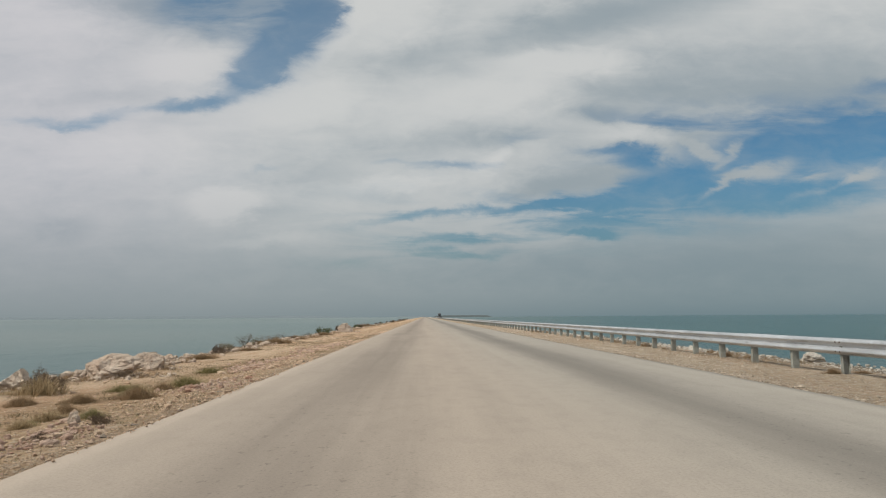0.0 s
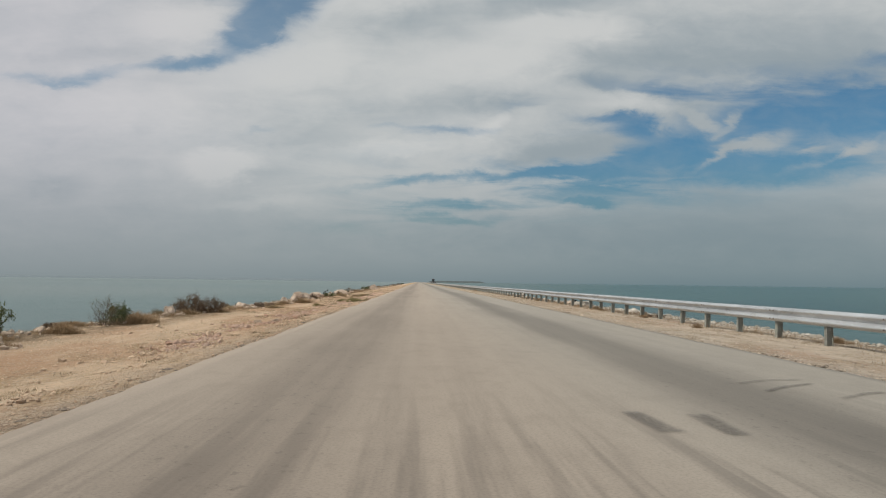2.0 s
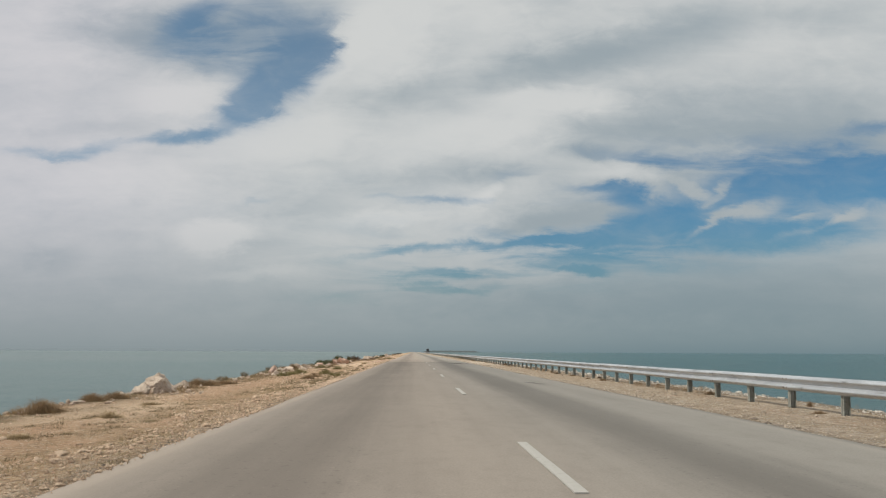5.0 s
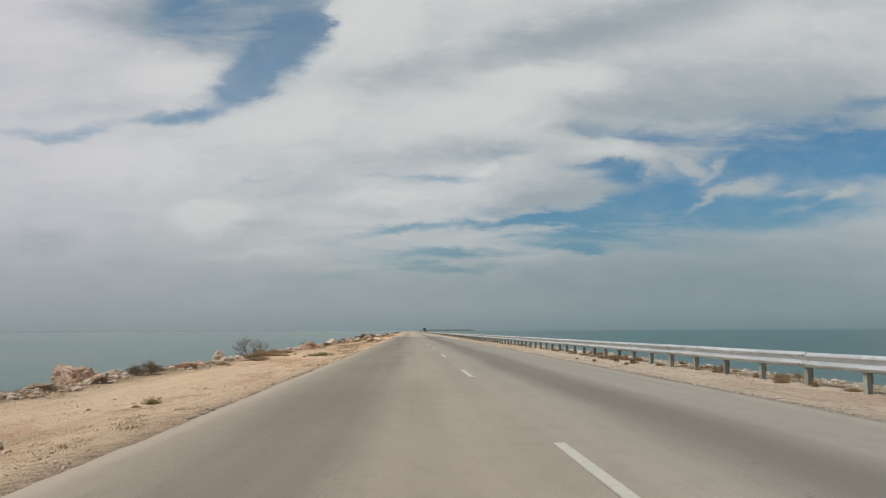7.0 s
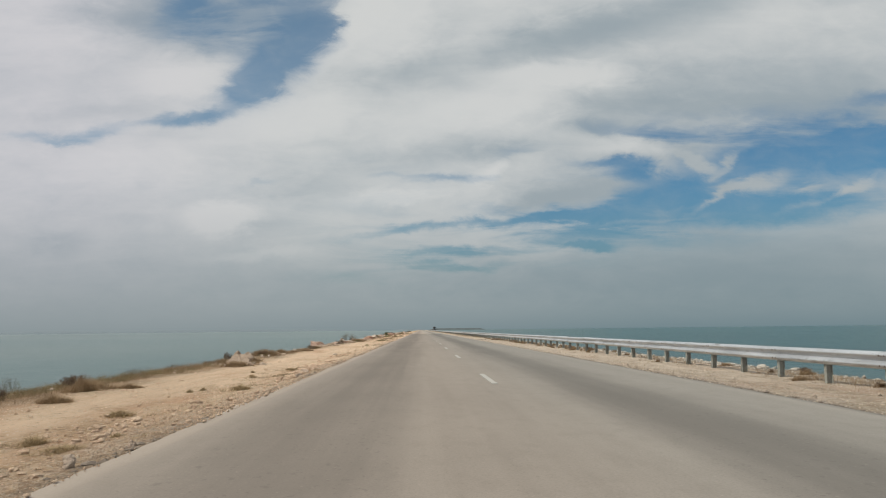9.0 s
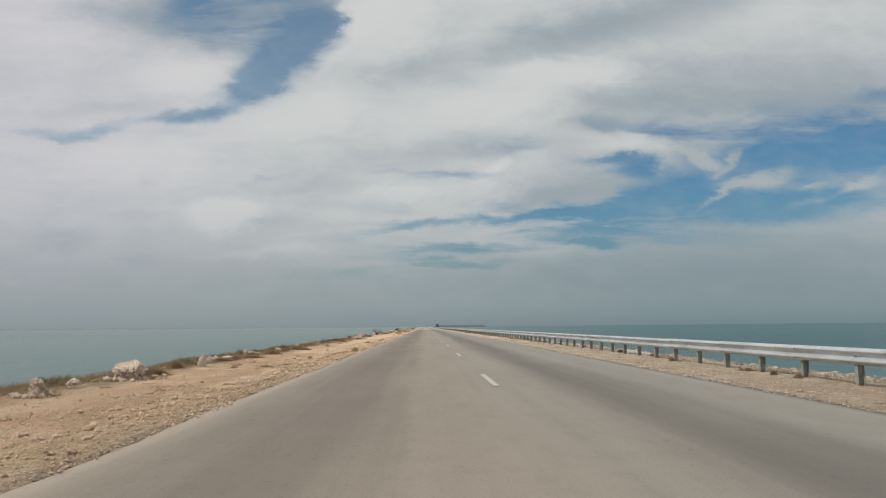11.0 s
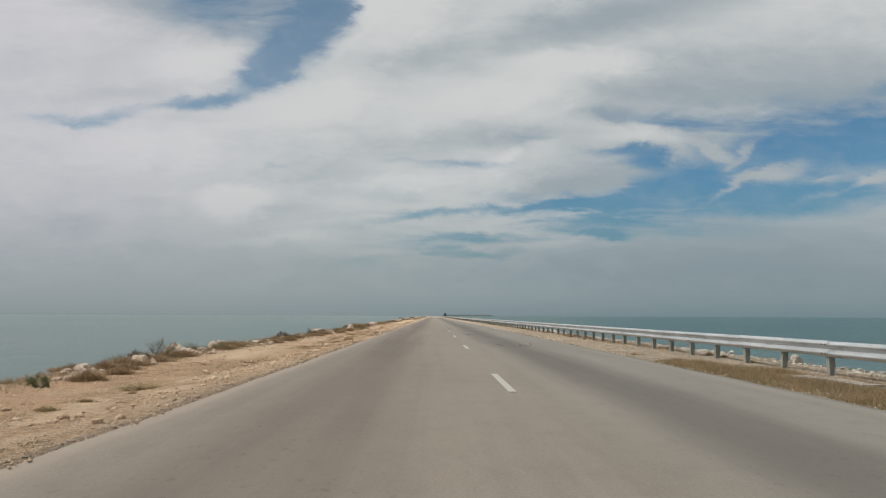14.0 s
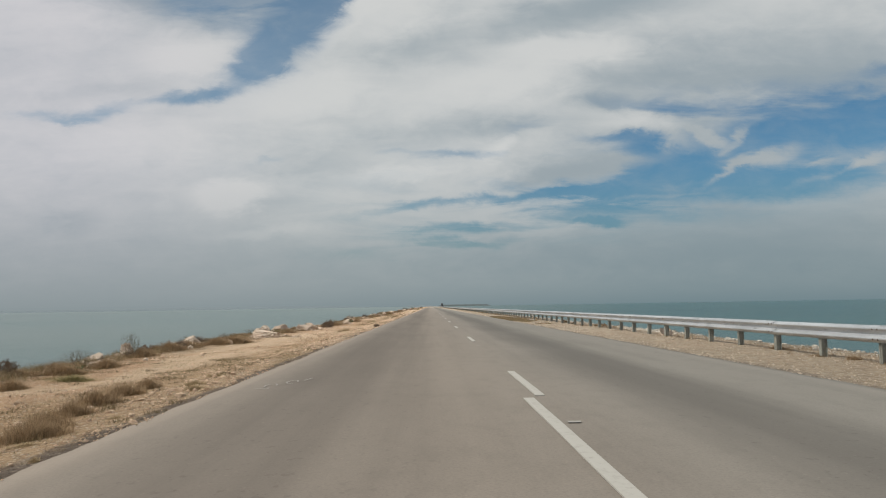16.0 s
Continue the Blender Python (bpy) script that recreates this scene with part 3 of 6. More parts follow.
def crest_west(y):
    """How far out the bank's western crest runs."""
    bends = [(-480, -9.3), (-440, -9.3), (-416, -10.0), (-400, -10.0), (-384, -8.8), (-368, -9.2), (-352, -9.6), (-320, -9.2), (-304, -9.6), (-288, -10.2), (-240, -10.2), (-224, -10.0), (-208, -9.7),
             (-144, -9.9), (-112, -9.5), (-96, -9.4), (-80, -10.6), (-64, -10.0), (-40, -10.4), (-28, -10.3), (-16, -9.4), (0, -9.4), (16, -9.2), (40, -9.1), (6000, -9.1)]
    for (a, va), (b, vb) in zip(bends, bends[1:]):
        if y <= b:
            return -1.4 + (va + (vb - va) * max(0.0, (y - a) / (b - a)) + 1.4) * 1.098
    return -9.85


def ground_height(x, y):
    n1 = noise.noise((x * 0.7, y * 0.35, 3.1))
    n2 = noise.noise((x * 2.1, y * 1.9, 7.7))
    if EDGE_WEST - 0.1 < x < EDGE_EAST + 0.1:
        return -0.05
    if x < 0:
        c = crest_west(y)
        s = (EDGE_WEST - x) / (EDGE_WEST - c)
        if s < 1:
            fall = min(1.0, (EDGE_WEST - x) / 2.05)
            return -0.045 - 0.195 * fall + (0.05 * n1 + 0.03 * n2) * min(1, s * 3)
        out = c - x
        return max(-3.2, -0.24 - 0.22 * out - 0.05 * out * out + (0.10 * n1 + 0.07 * n2))
    edge = 9.2 + 0.5 * noise.noise((3.0, y * 0.08, 61.0)) + 0.25 * noise.noise((3.0, y * 0.3, 63.0))
    s = (x - EDGE_EAST) / (edge - EDGE_EAST)
    if s < 1:
        return -0.045 - 0.09 * s + (0.03 * n1 + 0.02 * n2) * min(1, s * 3)
    out = x - edge
    return max(-3.2, -0.135 - 0.45 * out - 0.05 * out * out + 0.10 * n1 + 0.07 * n2)


def mesh_object(name, verts, faces, mat, smooth=True):
    me = bpy.data.meshes.new(name)
    me.from_pydata(verts, [], faces)
    me.materials.append(mat)
    if smooth:
        me.polygons.foreach_set("use_smooth", [True] * len(me.polygons))
    me.update()
    return new(name, me)


def sheet(xs, ys, height):
    verts = [(x, y, height(x, y)) for y in ys for x in xs]
    n = len(xs)
    faces = [(j * n + i, j * n + i + 1, (j + 1) * n + i + 1, (j + 1) * n + i) for j in range(len(ys) - 1) for i in range(n - 1)]
    return verts, faces


def spaced(a, b, step):
    n = max(1, round((b - a) / step))
    return [a + (b - a) * i / n for i in range(n)]


cols = [-4900, -300, -40, -20] + spaced(-17.5, -13, 0.6) + spaced(-13, EDGE_WEST, 0.27) + spaced(EDGE_WEST, EDGE_EAST, 1.5) + spaced(EDGE_EAST, 12, 0.35) + [12, 13, 14, 16, 20, 40, 300, 4900]
ROWS_Y = [-4900, -1500, -700, -520] + spaced(-470, 60, 0.45) + spaced(60, 200, 1.5) + spaced(200, 1500, 12) + [1500, 2500, 4900]
ground = mesh_object("ground", *sheet(cols, ROWS_Y, lambda x, y: -3.2 if abs(x) > 18 or y > 1600 or y < -1000 else ground_height(x, y)), MAT_GROUND)
tagged(ground, "pale sandy limestone fill of the causeway's shoulders and banks", "ground", kind="structure")

sea = mesh_object("water", *sheet([-4900, -200, -8, 8, 200, 4900], [-4900, -600, 0, 600, 4900], lambda x, y: SEA_Z), MAT_WATER)
tagged(sea, "calm turquoise-grey shallow sea on both sides of the road", "sea", kind="structure")


def road_piece(name, y0, y1, step, mat, label):
    """A slab of asphalt with slightly frayed edges and sides that go down into the ground."""
    ys = spaced(y0, y1, step) + [y1]
    inner = spaced(EDGE_WEST + 0.3, EDGE_EAST - 0.3, 0.8) + [EDGE_EAST - 0.3]
    verts, n = [], len(inner) + 4
    for y in ys:
        a = EDGE_WEST + 0.06 * noise.noise((y * 0.25, 1.0, 0)) + 0.035 * noise.noise((y * 1.3, 5.0, 0)) + 0.03 * noise.noise((y * 3.1, 7.0, 0))
        b = EDGE_EAST + 0.05 * noise.noise((y * 0.35, 9.0, 0)) + 0.05 * noise.noise((y * 1.3, 14.0, 0)) + 0.025 * noise.noise((y * 4.1, 17.0, 0))
        row = [(a - 0.05, -0.12), (a, -0.012)] + [(x, 0.006 * noise.noise((x * 0.6, y * 0.25, 2))) for x in inner] + [(b, -0.012), (b + 0.05, -0.12)]
        verts += [(x, y, z) for x, z in row]
    faces = [(j * n + i, j * n + i + 1, (j + 1) * n + i + 1, (j + 1) * n + i) for j in range(len(ys) - 1) for i in range(n - 1)]
    return tagged(mesh_object(name, verts, faces, mat), label, "road", kind="structure")


road_near = road_piece("road", -480, JOINT_Y, 0.25, MAT_NEW, "worn grey asphalt road with a broken white centre line")
road_piece("road", JOINT_Y, 1600, 0.5, MAT_OLD, "older sun-bleached pale asphalt road without markings")

DASH, DASH_PERIOD, DASH_PHASE = 3.45, 14.3, -54.7


def dash(y_far, length, width=0.12, x_mid=0.0):
    bm = bmesh.new()
    n = 8
    for i in range(n + 1):
        y = -length * i / n
        wob = 0.008 * noise.noise((y_far * 3 + y * 2.3, 0, 0))
        for x in (-width / 2 + wob, width / 2 + wob):
            bm.verts.new((x, y, 0.0))
    bm.verts.ensure_lookup_table()
    for i in range(n):
        bm.faces.new([bm.verts[k] for k in (2 * i, 2 * i + 2, 2 * i + 3, 2 * i + 1)])
    top = bmesh.ops.extrude_face_region(bm, geom=bm.faces[:])
    bmesh.ops.translate(bm, verts=[v for v in top["geom"] if isinstance(v, bmesh.types.BMVert)], vec=(0, 0, 0.012))
    bmesh.ops.recalc_face_normals(bm, faces=bm.faces)
    me = bpy.data.meshes.new("centre_line_dash")
    bm.to_mesh(me)
    bm.free()
    me.materials.append(MAT_PAINT)
    ob = new("centre_line_dash", me)
    ob.parent = road_near
    ob.location = (x_mid, y_far, 0.002)
    return ob


dash_y = DASH_PHASE
while dash_y > -470:
    dash(dash_y, DASH)
    dash_y -= DASH_PERIOD

dash(-430.2, 6.2, 0.13, -0.18)

# ---------------------------------------------------------------- guard rail
def link_mesh(name, bm, mat, parent=None, smooth=False):
    me = bpy.data.meshes.new(name)
    bm.to_mesh(me)
    bm.free()
    me.materials.append(mat)
    if smooth:
        me.polygons.foreach_set("use_smooth", [True] * len(me.polygons))
    ob = new(name, me)
    ob.parent = parent
    return ob


def data_of(bm, name, mat, smooth=False):
    me = bpy.data.meshes.new(name)
    bm.to_mesh(me)
    bm.free()
    me.materials.append(mat)
    if smooth:
        me.polygons.foreach_set("use_smooth", [True] * len(me.polygons))
    return me


POST_STEP = 2.15
RAIL_PHASE = 15.34
# posts that were driven in run by run: where each run ends and how many posts it holds
POST_RUNS = [(0.72, 7), (-12.27, 6), (-27.53, 7), (-38.51, 5), (-54.18, 7), (-66.60, 6), (-80.07, 6), (-93.06, 6), (-163.72, 33), (-176.84, 6), (-189.94, 6), (-203.10, 6),
             (-216.43, 6), (-229.27, 6), (-299.70, 32), (-312.54, 6), (-326.05, 6), (-342.09, 7), (-355.17, 6), (-368.06, 6), (-383.49, 7), (-396.58, 6), (-409.66, 6), (-425.10, 7), (-470.0, 21)]
POST_Y = [0.0]
for run_end, held in POST_RUNS:
    run_start = POST_Y[-1]
    POST_Y += [run_start + (run_end - RAIL_PHASE - run_start) * (i + 1) / held for i in range(held)]
guardrail = new("guardrail")
guardrail.location = (RAIL_X, RAIL_PHASE, -0.1)
tagged(guardrail, "weathered galvanised steel guard rail with a corrugated beam on short posts", "guard rail")


def beam_mesh(length):
    """A W-shaped beam, pressed from thick sheet."""
    wave = [(0.0, 0.748), (-0.012, 0.750), (-0.052, 0.722), (-0.080, 0.694), (-0.084, 0.680), (-0.079, 0.664), (-0.016, 0.596), (-0.004, 0.580), (-0.002, 0.570),
            (-0.010, 0.558), (-0.056, 0.528), (-0.080, 0.502), (-0.084, 0.486), (-0.078, 0.468), (-0.020, 0.420), (0.0, 0.408)]
    bm = bmesh.new()
    rows = []
    for y in (0.0, length):
        rows.append([bm.verts.new((x, y, z)) for x, z in wave] + [bm.verts.new((x + 0.005, y, z)) for x, z in reversed(wave)])
    n = len(rows[0])
    for i in range(n):
        bm.faces.new((rows[0][i], rows[0][(i + 1) % n], rows[1][(i + 1) % n], rows[1][i]))
    bmesh.ops.recalc_face_normals(bm, faces=bm.faces)
    return bm


def post_mesh():
    """A channel-section post with a spacer block behind the beam."""
    bm = bmesh.new()
    for x0, x1, y0, y1, z0, z1 in ((0.01, 0.15, -0.006, 0.006, -0.5, 0.71), (0.01, 0.02, -0.055, 0.055, -0.5, 0.71), (0.14, 0.15, -0.055, 0.055, -0.5, 0.71)):
        made = bmesh.ops.create_cube(bm, size=1.0)
        for v in made["verts"]:
            v.co = Vector(((x0 + x1) / 2 + v.co.x * (x1 - x0), (y0 + y1) / 2 + v.co.y * (y1 - y0), (z0 + z1) / 2 + v.co.z * (z1 - z0)))
    return bm


first_beam = link_mesh("beam", beam_mesh(2 * POST_STEP + 0.3), MAT_STEEL, guardrail, True)
first_post = link_mesh("post", post_mesh(), MAT_POST, guardrail)


def bolt_mesh():
    """A flat hexagonal bolt head that looks towards the road."""
    bm = bmesh.new()
    bmesh.ops.create_cone(bm, cap_ends=True, segments=6, radius1=0.019, radius2=0.014, depth=0.014)
    bmesh.ops.rotate(bm, verts=bm.verts, matrix=Matrix.Rotation(radians(-90), 3, "Y"))
    return data_of(bm, "bolt", MAT_BOLT)


BOLT = bolt_mesh()
dice = random.Random(4)
for k, post_y in enumerate(POST_Y):
    p = first_post if k == 0 else new("post", first_post.data)
    p.parent = guardrail
    p.location = (dice.uniform(-0.015, 0.015), post_y, dice.uniform(-0.02, 0.02))
    p.rotation_euler = (radians(dice.uniform(-2.5, 2.5)), radians(dice.uniform(-1.5, 1.5)), radians(dice.uniform(-4, 4)))
    if k % 2 == 0:
        b = first_beam if k == 0 else new("beam", first_beam.data)
        b.parent = guardrail
        span = POST_Y[k - 2] - post_y if k else 2 * POST_STEP
        b.location = (dice.uniform(-0.002, 0.002) + (0.006 if k % 4 else 0.0), post_y - 0.15, dice.uniform(-0.004, 0.004))
        b.rotation_euler = (radians(dice.uniform(-0.1, 0.1)), radians(dice.uniform(-0.3, 0.3)), radians(dice.uniform(-0.04, 0.04)))
        b.scale.y = (span + 0.3) / (2 * POST_STEP + 0.3)
        for bolt_y, bolt_z in ((0.07, 0.672), (0.07, 0.474), (0.23, 0.672), (0.23, 0.474)):
            bolt = new("bolt", BOLT)
            bolt.parent, bolt.location = b, (-0.088, bolt_y, bolt_z)
bm = beam_mesh(1.0)
for v in bm.verts:
    v.co.y = POST_STEP * 0.7 if v.co.y < 0.5 else 1400.0
far_beam = link_mesh("far_beam", bm, MAT_STEEL, guardrail, True)
bm = bmesh.new()
for k in range(1, 330):
    part_bm = bmesh.ops.create_cube(bm, size=1.0)
    for v in part_bm["verts"]:
        v.co = Vector((0.09 + v.co.x * 0.15, k * POST_STEP + v.co.y * 0.12, 0.1 + v.co.z * 1.2))
far_posts = tagged(link_mesh("far_posts", bm, MAT_POST, guardrail), kind="stuff")


# ---------------------------------------------------------------- rocks and plants: middle x, y, width, height
PALE_ROCKS_A = [
    (-8.94, 70.6, 1.61, 0.8), (-9.48, 23.9, 0.72, 0.25), (-9.56, 22.3, 0.67, 0.37), (-9.64, 15.3, 0.6, 0.38), (-9.05, 18.4, 1.35, 0.5), (-9.0, 20.6, 0.9, 0.42), (-10.73, 11.3, 0.55, 0.44), (-5.84, 9.7, 0.17, 0.13),
    (-9.44, 4.7, 1.18, 0.43), (-9.97, 2.1, 0.96, 0.45), (-10.13, 0.3, 0.77, 0.53), (-10.17, -1.5, 0.6, 0.34), (-9.29, -5.7, 1.04, 0.57), (-9.2, -7.5, 0.54, 0.4),
    (-9.56, -8.7, 0.51, 0.35), (-9.12, -10.6, 0.36, 0.22), (-10.07, -17.1, 0.73, 0.28), (-4.66, -18.6, 0.26, 0.16), (-10.88, -25.4, 0.48, 0.35), (-10.99, -35, 0.29, 0.13),
    (-12.93, -39.5, 2.08, 0.52), (-9.49, -39.7, 0.47, 0.26), (-12.82, -50.5, 1.22, 0.39), (-9.79, -61, 0.33, 0.21),
]
PALE_ROCKS_B = [
    (-4.57, -62.2, 0.13, 0.05), (-9.74, -62.8, 0.41, 0.19), (-11.64, -67.3, 0.93, 0.31), (-10.29, -67.3, 0.58, 0.21), (-11.34, -72.3, 0.58, 0.31), (-10.76, -76.5, 0.96, 0.38),
    (-9.58, -80, 0.4, 0.22), (-10.52, -80.8, 0.83, 0.29), (-10.9, -82, 0.59, 0.24), (-10.22, -84.4, 0.47, 0.25), (-9.49, -91.8, 0.64, 0.3), (-10.13, -110.2, 1.52, 0.61),
    (-10.67, -167.9, 0.69, 0.28), (-10.17, -174.4, 0.49, 0.1), (-10.86, -176.4, 0.63, 0.17), (-10.82, -178.3, 0.47, 0.14), (-10.66, -181.4, 0.42, 0.1), (-6.52, -181.8, 0.2, 0.1),
    (-6.51, -202.5, 0.26, 0.11), (-5.14, -222.4, 0.28, 0.12), (-5.06, -224, 0.18, 0.07), (-4.93, -225.2, 0.11, 0.09),
]
PALE_ROCKS_C = [
    (-4.83, -238.4, 0.13, 0.09), (-5.0, -238.0, 0.12, 0.08), (-4.7, -237.2, 0.1, 0.07), (-9.76, -279.9, 1.07, 0.48), (-9.59, -285.3, 0.41, 0.36), (-10.86, -289.4, 0.47, 0.27), (-5.08, -303.7, 0.51, 0.15), (-5.29, -307.1, 0.14, 0.06),
    (-5, -308.4, 0.22, 0.13), (-9.42, -310.2, 0.91, 0.5), (-4.98, -311.9, 0.3825, 0.15), (-5.17, -317.5, 0.17, 0.08), (-9.65, -325, 1.04, 0.29), (-9.83, -328.4, 1.3, 0.39),
    (-4.99, -328.6, 0.306, 0.15), (-5.7, -331.1, 0.1, 0.1), (-5.14, -334.8, 0.14, 0.07), (-9.55, -348.3, 0.67, 0.2), (-10.67, -350.6, 0.6, 0.3), (-10.19, -353.4, 0.6, 0.33),
    (-10.41, -357.2, 1.25, 0.42), (-9.99, -361.7, 0.58, 0.17), (-9.54, -362.9, 0.51, 0.22), (-9.5, -366.4, 0.4, 0.21),
]
PALE_ROCKS_D = [
    (-8.84, -367.9, 0.37, 0.22), (-8.89, -372.9, 0.42, 0.23), (-8.66, -377.4, 0.78, 0.16), (-9.28, -390.7, 1.29, 0.39), (-9.4, -392.4, 1.01, 0.35), (-10.7, -393, 0.94, 0.46),
    (-11.02, -394.7, 0.44, 0.23), (-10.58, -397.9, 0.59, 0.42), (-10.06, -401.4, 0.81, 0.37), (-9.22, -403.4, 1.64, 0.33), (-11.9, -407.1, 0.25, 0.2), (-9.43, -409.4, 0.24, 0.17),
    (-10.75, -410.1, 0.75, 0.35), (-10.65, -416.6, 0.41, 0.41), (-10.65, -418.8, 0.56, 0.25),
]
PALE_ROCKS = PALE_ROCKS_A + PALE_ROCKS_B + PALE_ROCKS_C + PALE_ROCKS_D
PINK_ROCKS = [
    (-9.25, -51.6, 1.2, 0.6), (-9.35, -53.5, 1.0, 0.66), (-10.0, -55.4, 0.75, 0.5), (-10.61, -62.2, 0.7, 0.28), (-10.03, -89.7, 0.56, 0.5), (-9.61, -132.4, 1.69, 0.54), (-9.93, -160.8, 0.49, 0.24),
    (-10.06, -162.3, 0.86, 0.22), (-10.26, -169.9, 0.57, 0.22),
]
BROWN_ROCKS = [
    (-6.08, -29.5, 0.29, 0.1), (-6.62, -29.7, 0.32, 0.1), (-11.08, -69, 0.55, 0.27), (-10.19, -73.3, 0.72, 0.29), (-9.74, -158.9, 0.68, 0.19), (-10.4, -172.6, 0.82, 0.19),
    (-10.12, -210.9, 0.51, 0.48), (-9.33, -213.8, 1.31, 0.5), (-8.74, -293.1, 0.56, 0.13), (-8.99, -328.4, 0.73, 0.39),
]
GREEN_BUSHES = [
    (-9.78, 61.8, 1.88, 0.84), (-9.01, 9.2, 1.52, 0.51), (-10.45, -31.5, 1, 0.83), (-11.2, -37.0, 1.3, 1.05), (-11.2, -38.6, 1.5, 1.1), (-10.16, -56.8, 0.91, 0.76),
    (-10.64, -59.7, 2.13, 0.74), (-9.39, -153.3, 0.9, 0.32), (-8.82, -369.6, 0.55, 0.37), (-8.77, -371.5, 0.4, 0.28), (-9.68, -422.1, 0.91, 0.29),
]
TWIG_BUSHES = [
    (-11.28, 49.8, 2.89, 0.81), (-9.77, 35.7, 1.48, 0.65), (-10.88, -23, 1.57, 0.82), (-10.51, -32.2, 0.92, 0.86), (-10.64, -45.6, 1.29, 0.91), (-10.54, -58.5, 1.35, 0.64),
    (-11.2, -197.7, 0.92, 0.46), (-10.94, -200.7, 1.04, 0.47), (-11.52, -227.1, 0.55, 0.55), (-9.68, -333, 0.72, 0.61), (-10.02, -359.9, 1.1, 0.62), (-10.3, -417.1, 0.6, 0.77),
    (-10.12, -420.8, 0.84, 0.5),
]
BROWN_BUSHES = [
    (-8.64, 14.6, 0.75, 0.52), (-10.0, -23.1, 1.3, 0.78), (-5.36, 9.3, 0.32, 0.15), (-5.54, 8.4, 0.28, 0.11), (-9.39, 2.6, 0.69, 0.43), (-9.15, -15, 0.57, 0.23), (-9.44, -16.2, 0.65, 0.22),
    (-10.5, -24.3, 1.4, 0.9), (-9.61, -132.4, 1.35, 0.54), (-10.25, -166.2, 1.22, 0.56), (-9.91, -170.4, 0.61, 0.25), (-11.2, -181.3, 0.52, 0.14), (-10.47, -184.6, 0.89, 0.3),
    (-9.98, -187.1, 0.52, 0.16), (-9.84, -189.1, 0.46, 0.16), (-10.71, -202.4, 1.34, 0.36), (-5.14, -332, 0.51, 0.14), (-10.23, -339.5, 0.92, 0.45), (-9.21, -382.3, 0.95, 0.52),
    (-8.78, -385.7, 1, 0.48), (-8.61, -387.3, 0.87, 0.35), (-4.97, -390.1, 0.42, 0.16), (-4.77, -392.5, 0.38, 0.18),
]
GREEN_TUFTS_A = [
    (-6.83, 19.3, 0.87, 0.2), (-6.19, 15.2, 0.91, 0.27), (-7.22, 14.7, 0.77, 0.18), (-6.54, 13.6, 0.76, 0.27), (-5.8, 10.1, 0.45, 0.17), (-6.53, 9.9, 0.3, 0.13),
    (-6.81, -0.8, 0.75, 0.17), (-6.82, -2.5, 0.65, 0.16), (-5.81, -3.5, 1.39, 0.28), (-5.22, -8, 1.42, 0.26), (-6.18, -11.2, 0.7, 0.16), (-6.91, -13.4, 0.54, 0.2),
    (-5.74, -17.3, 0.28, 0.1), (-9.1, -72.7, 1.35, 0.32), (-7.38, -76.8, 0.95, 0.33), (-8.88, -87.1, 1.12, 0.35), (-6.88, -88.8, 0.94, 0.38), (-9.17, -89.7, 0.84, 0.22),
    (-8.66, -91.1, 0.91, 0.26), (-8.91, -92.8, 0.93, 0.28), (-5.85, -94.6, 0.73, 0.21), (-5.4, -96, 0.58, 0.24),
]
GREEN_TUFTS_B = [
    (-6.54, -148.8, 1.72, 0.26), (-6.58, -176.1, 0.51, 0.18), (-8.48, -311, 0.93, 0.24), (-8.83, -312.6, 1.08, 0.26), (-6.84, -369.6, 0.98, 0.09), (-8.61, -424.2, 0.91, 0.16),
]
GREEN_TUFTS = GREEN_TUFTS_A + GREEN_TUFTS_B
DRY_TUFTS_A = [
    (-8.53, 14.1, 1.03, 0.45), (-6.54, 10.5, 0.63, 0.2), (-6.51, 9.7, 0.43, 0.18), (-9.21, -6.4, 0.91, 0.3), (-4.65, -7.2, 0.32, 0.2), (-8.48, -17.2, 1.04, 0.24),
    (-10.1, -19.6, 0.78, 0.34), (-7.07, -49.7, 0.97, 0.3), (-7.81, -62.9, 0.4, 0.13), (-8.2, -78.9, 0.72, 0.14), (-5.66, -97.7, 0.56, 0.16), (-4.76, -100.9, 0.17, 0.07),
    (-6.62, -176.9, 0.21, 0.08), (-5.98, -195.3, 0.21, 0.08), (-5.98, -218.5, 0.25, 0.1), (-6.12, -219.3, 0.39, 0.12), (-5.9, -220, 0.36, 0.13), (-7.27, -220, 0.18, 0.13),
    (-6.96, -221.6, 0.28, 0.08), (-5.96, -222.1, 0.2, 0.09), (-6.66, -222.8, 0.42, 0.11), (-6, -222.8, 0.14, 0.07),
]
DRY_TUFTS_B = [
    (-6.78, -227.4, 0.19, 0.11), (-6.92, -228, 0.18, 0.13), (-5.72, -228.2, 0.73, 0.18), (-6.7, -232.5, 0.58, 0.14), (-6.38, -236, 0.56, 0.17), (-5.34, -236, 0.21, 0.08),
    (-7.1, -300.3, 0.45, 0.13), (-5.29, -304.6, 0.28, 0.11), (-5.32, -318.1, 0.38, 0.11), (-5.04, -320.8, 0.29, 0.07), (-7.25, -330, 0.66, 0.15), (-6.1, -331.2, 0.43, 0.12),
    (-5.22, -335.7, 0.21, 0.12), (-5.83, -342.4, 1.09, 0.2), (-5.67, -345.3, 0.78, 0.16), (-6.03, -346.7, 0.61, 0.11), (-6.77, -351.7, 0.71, 0.11), (-6.62, -370.1, 0.85, 0.13),
    (-6.51, -370.9, 0.24, 0.09), (-6.79, -372.1, 0.45, 0.07), (-6.83, -373.2, 0.49, 0.1), (-6.42, -395, 0.77, 0.18),
]
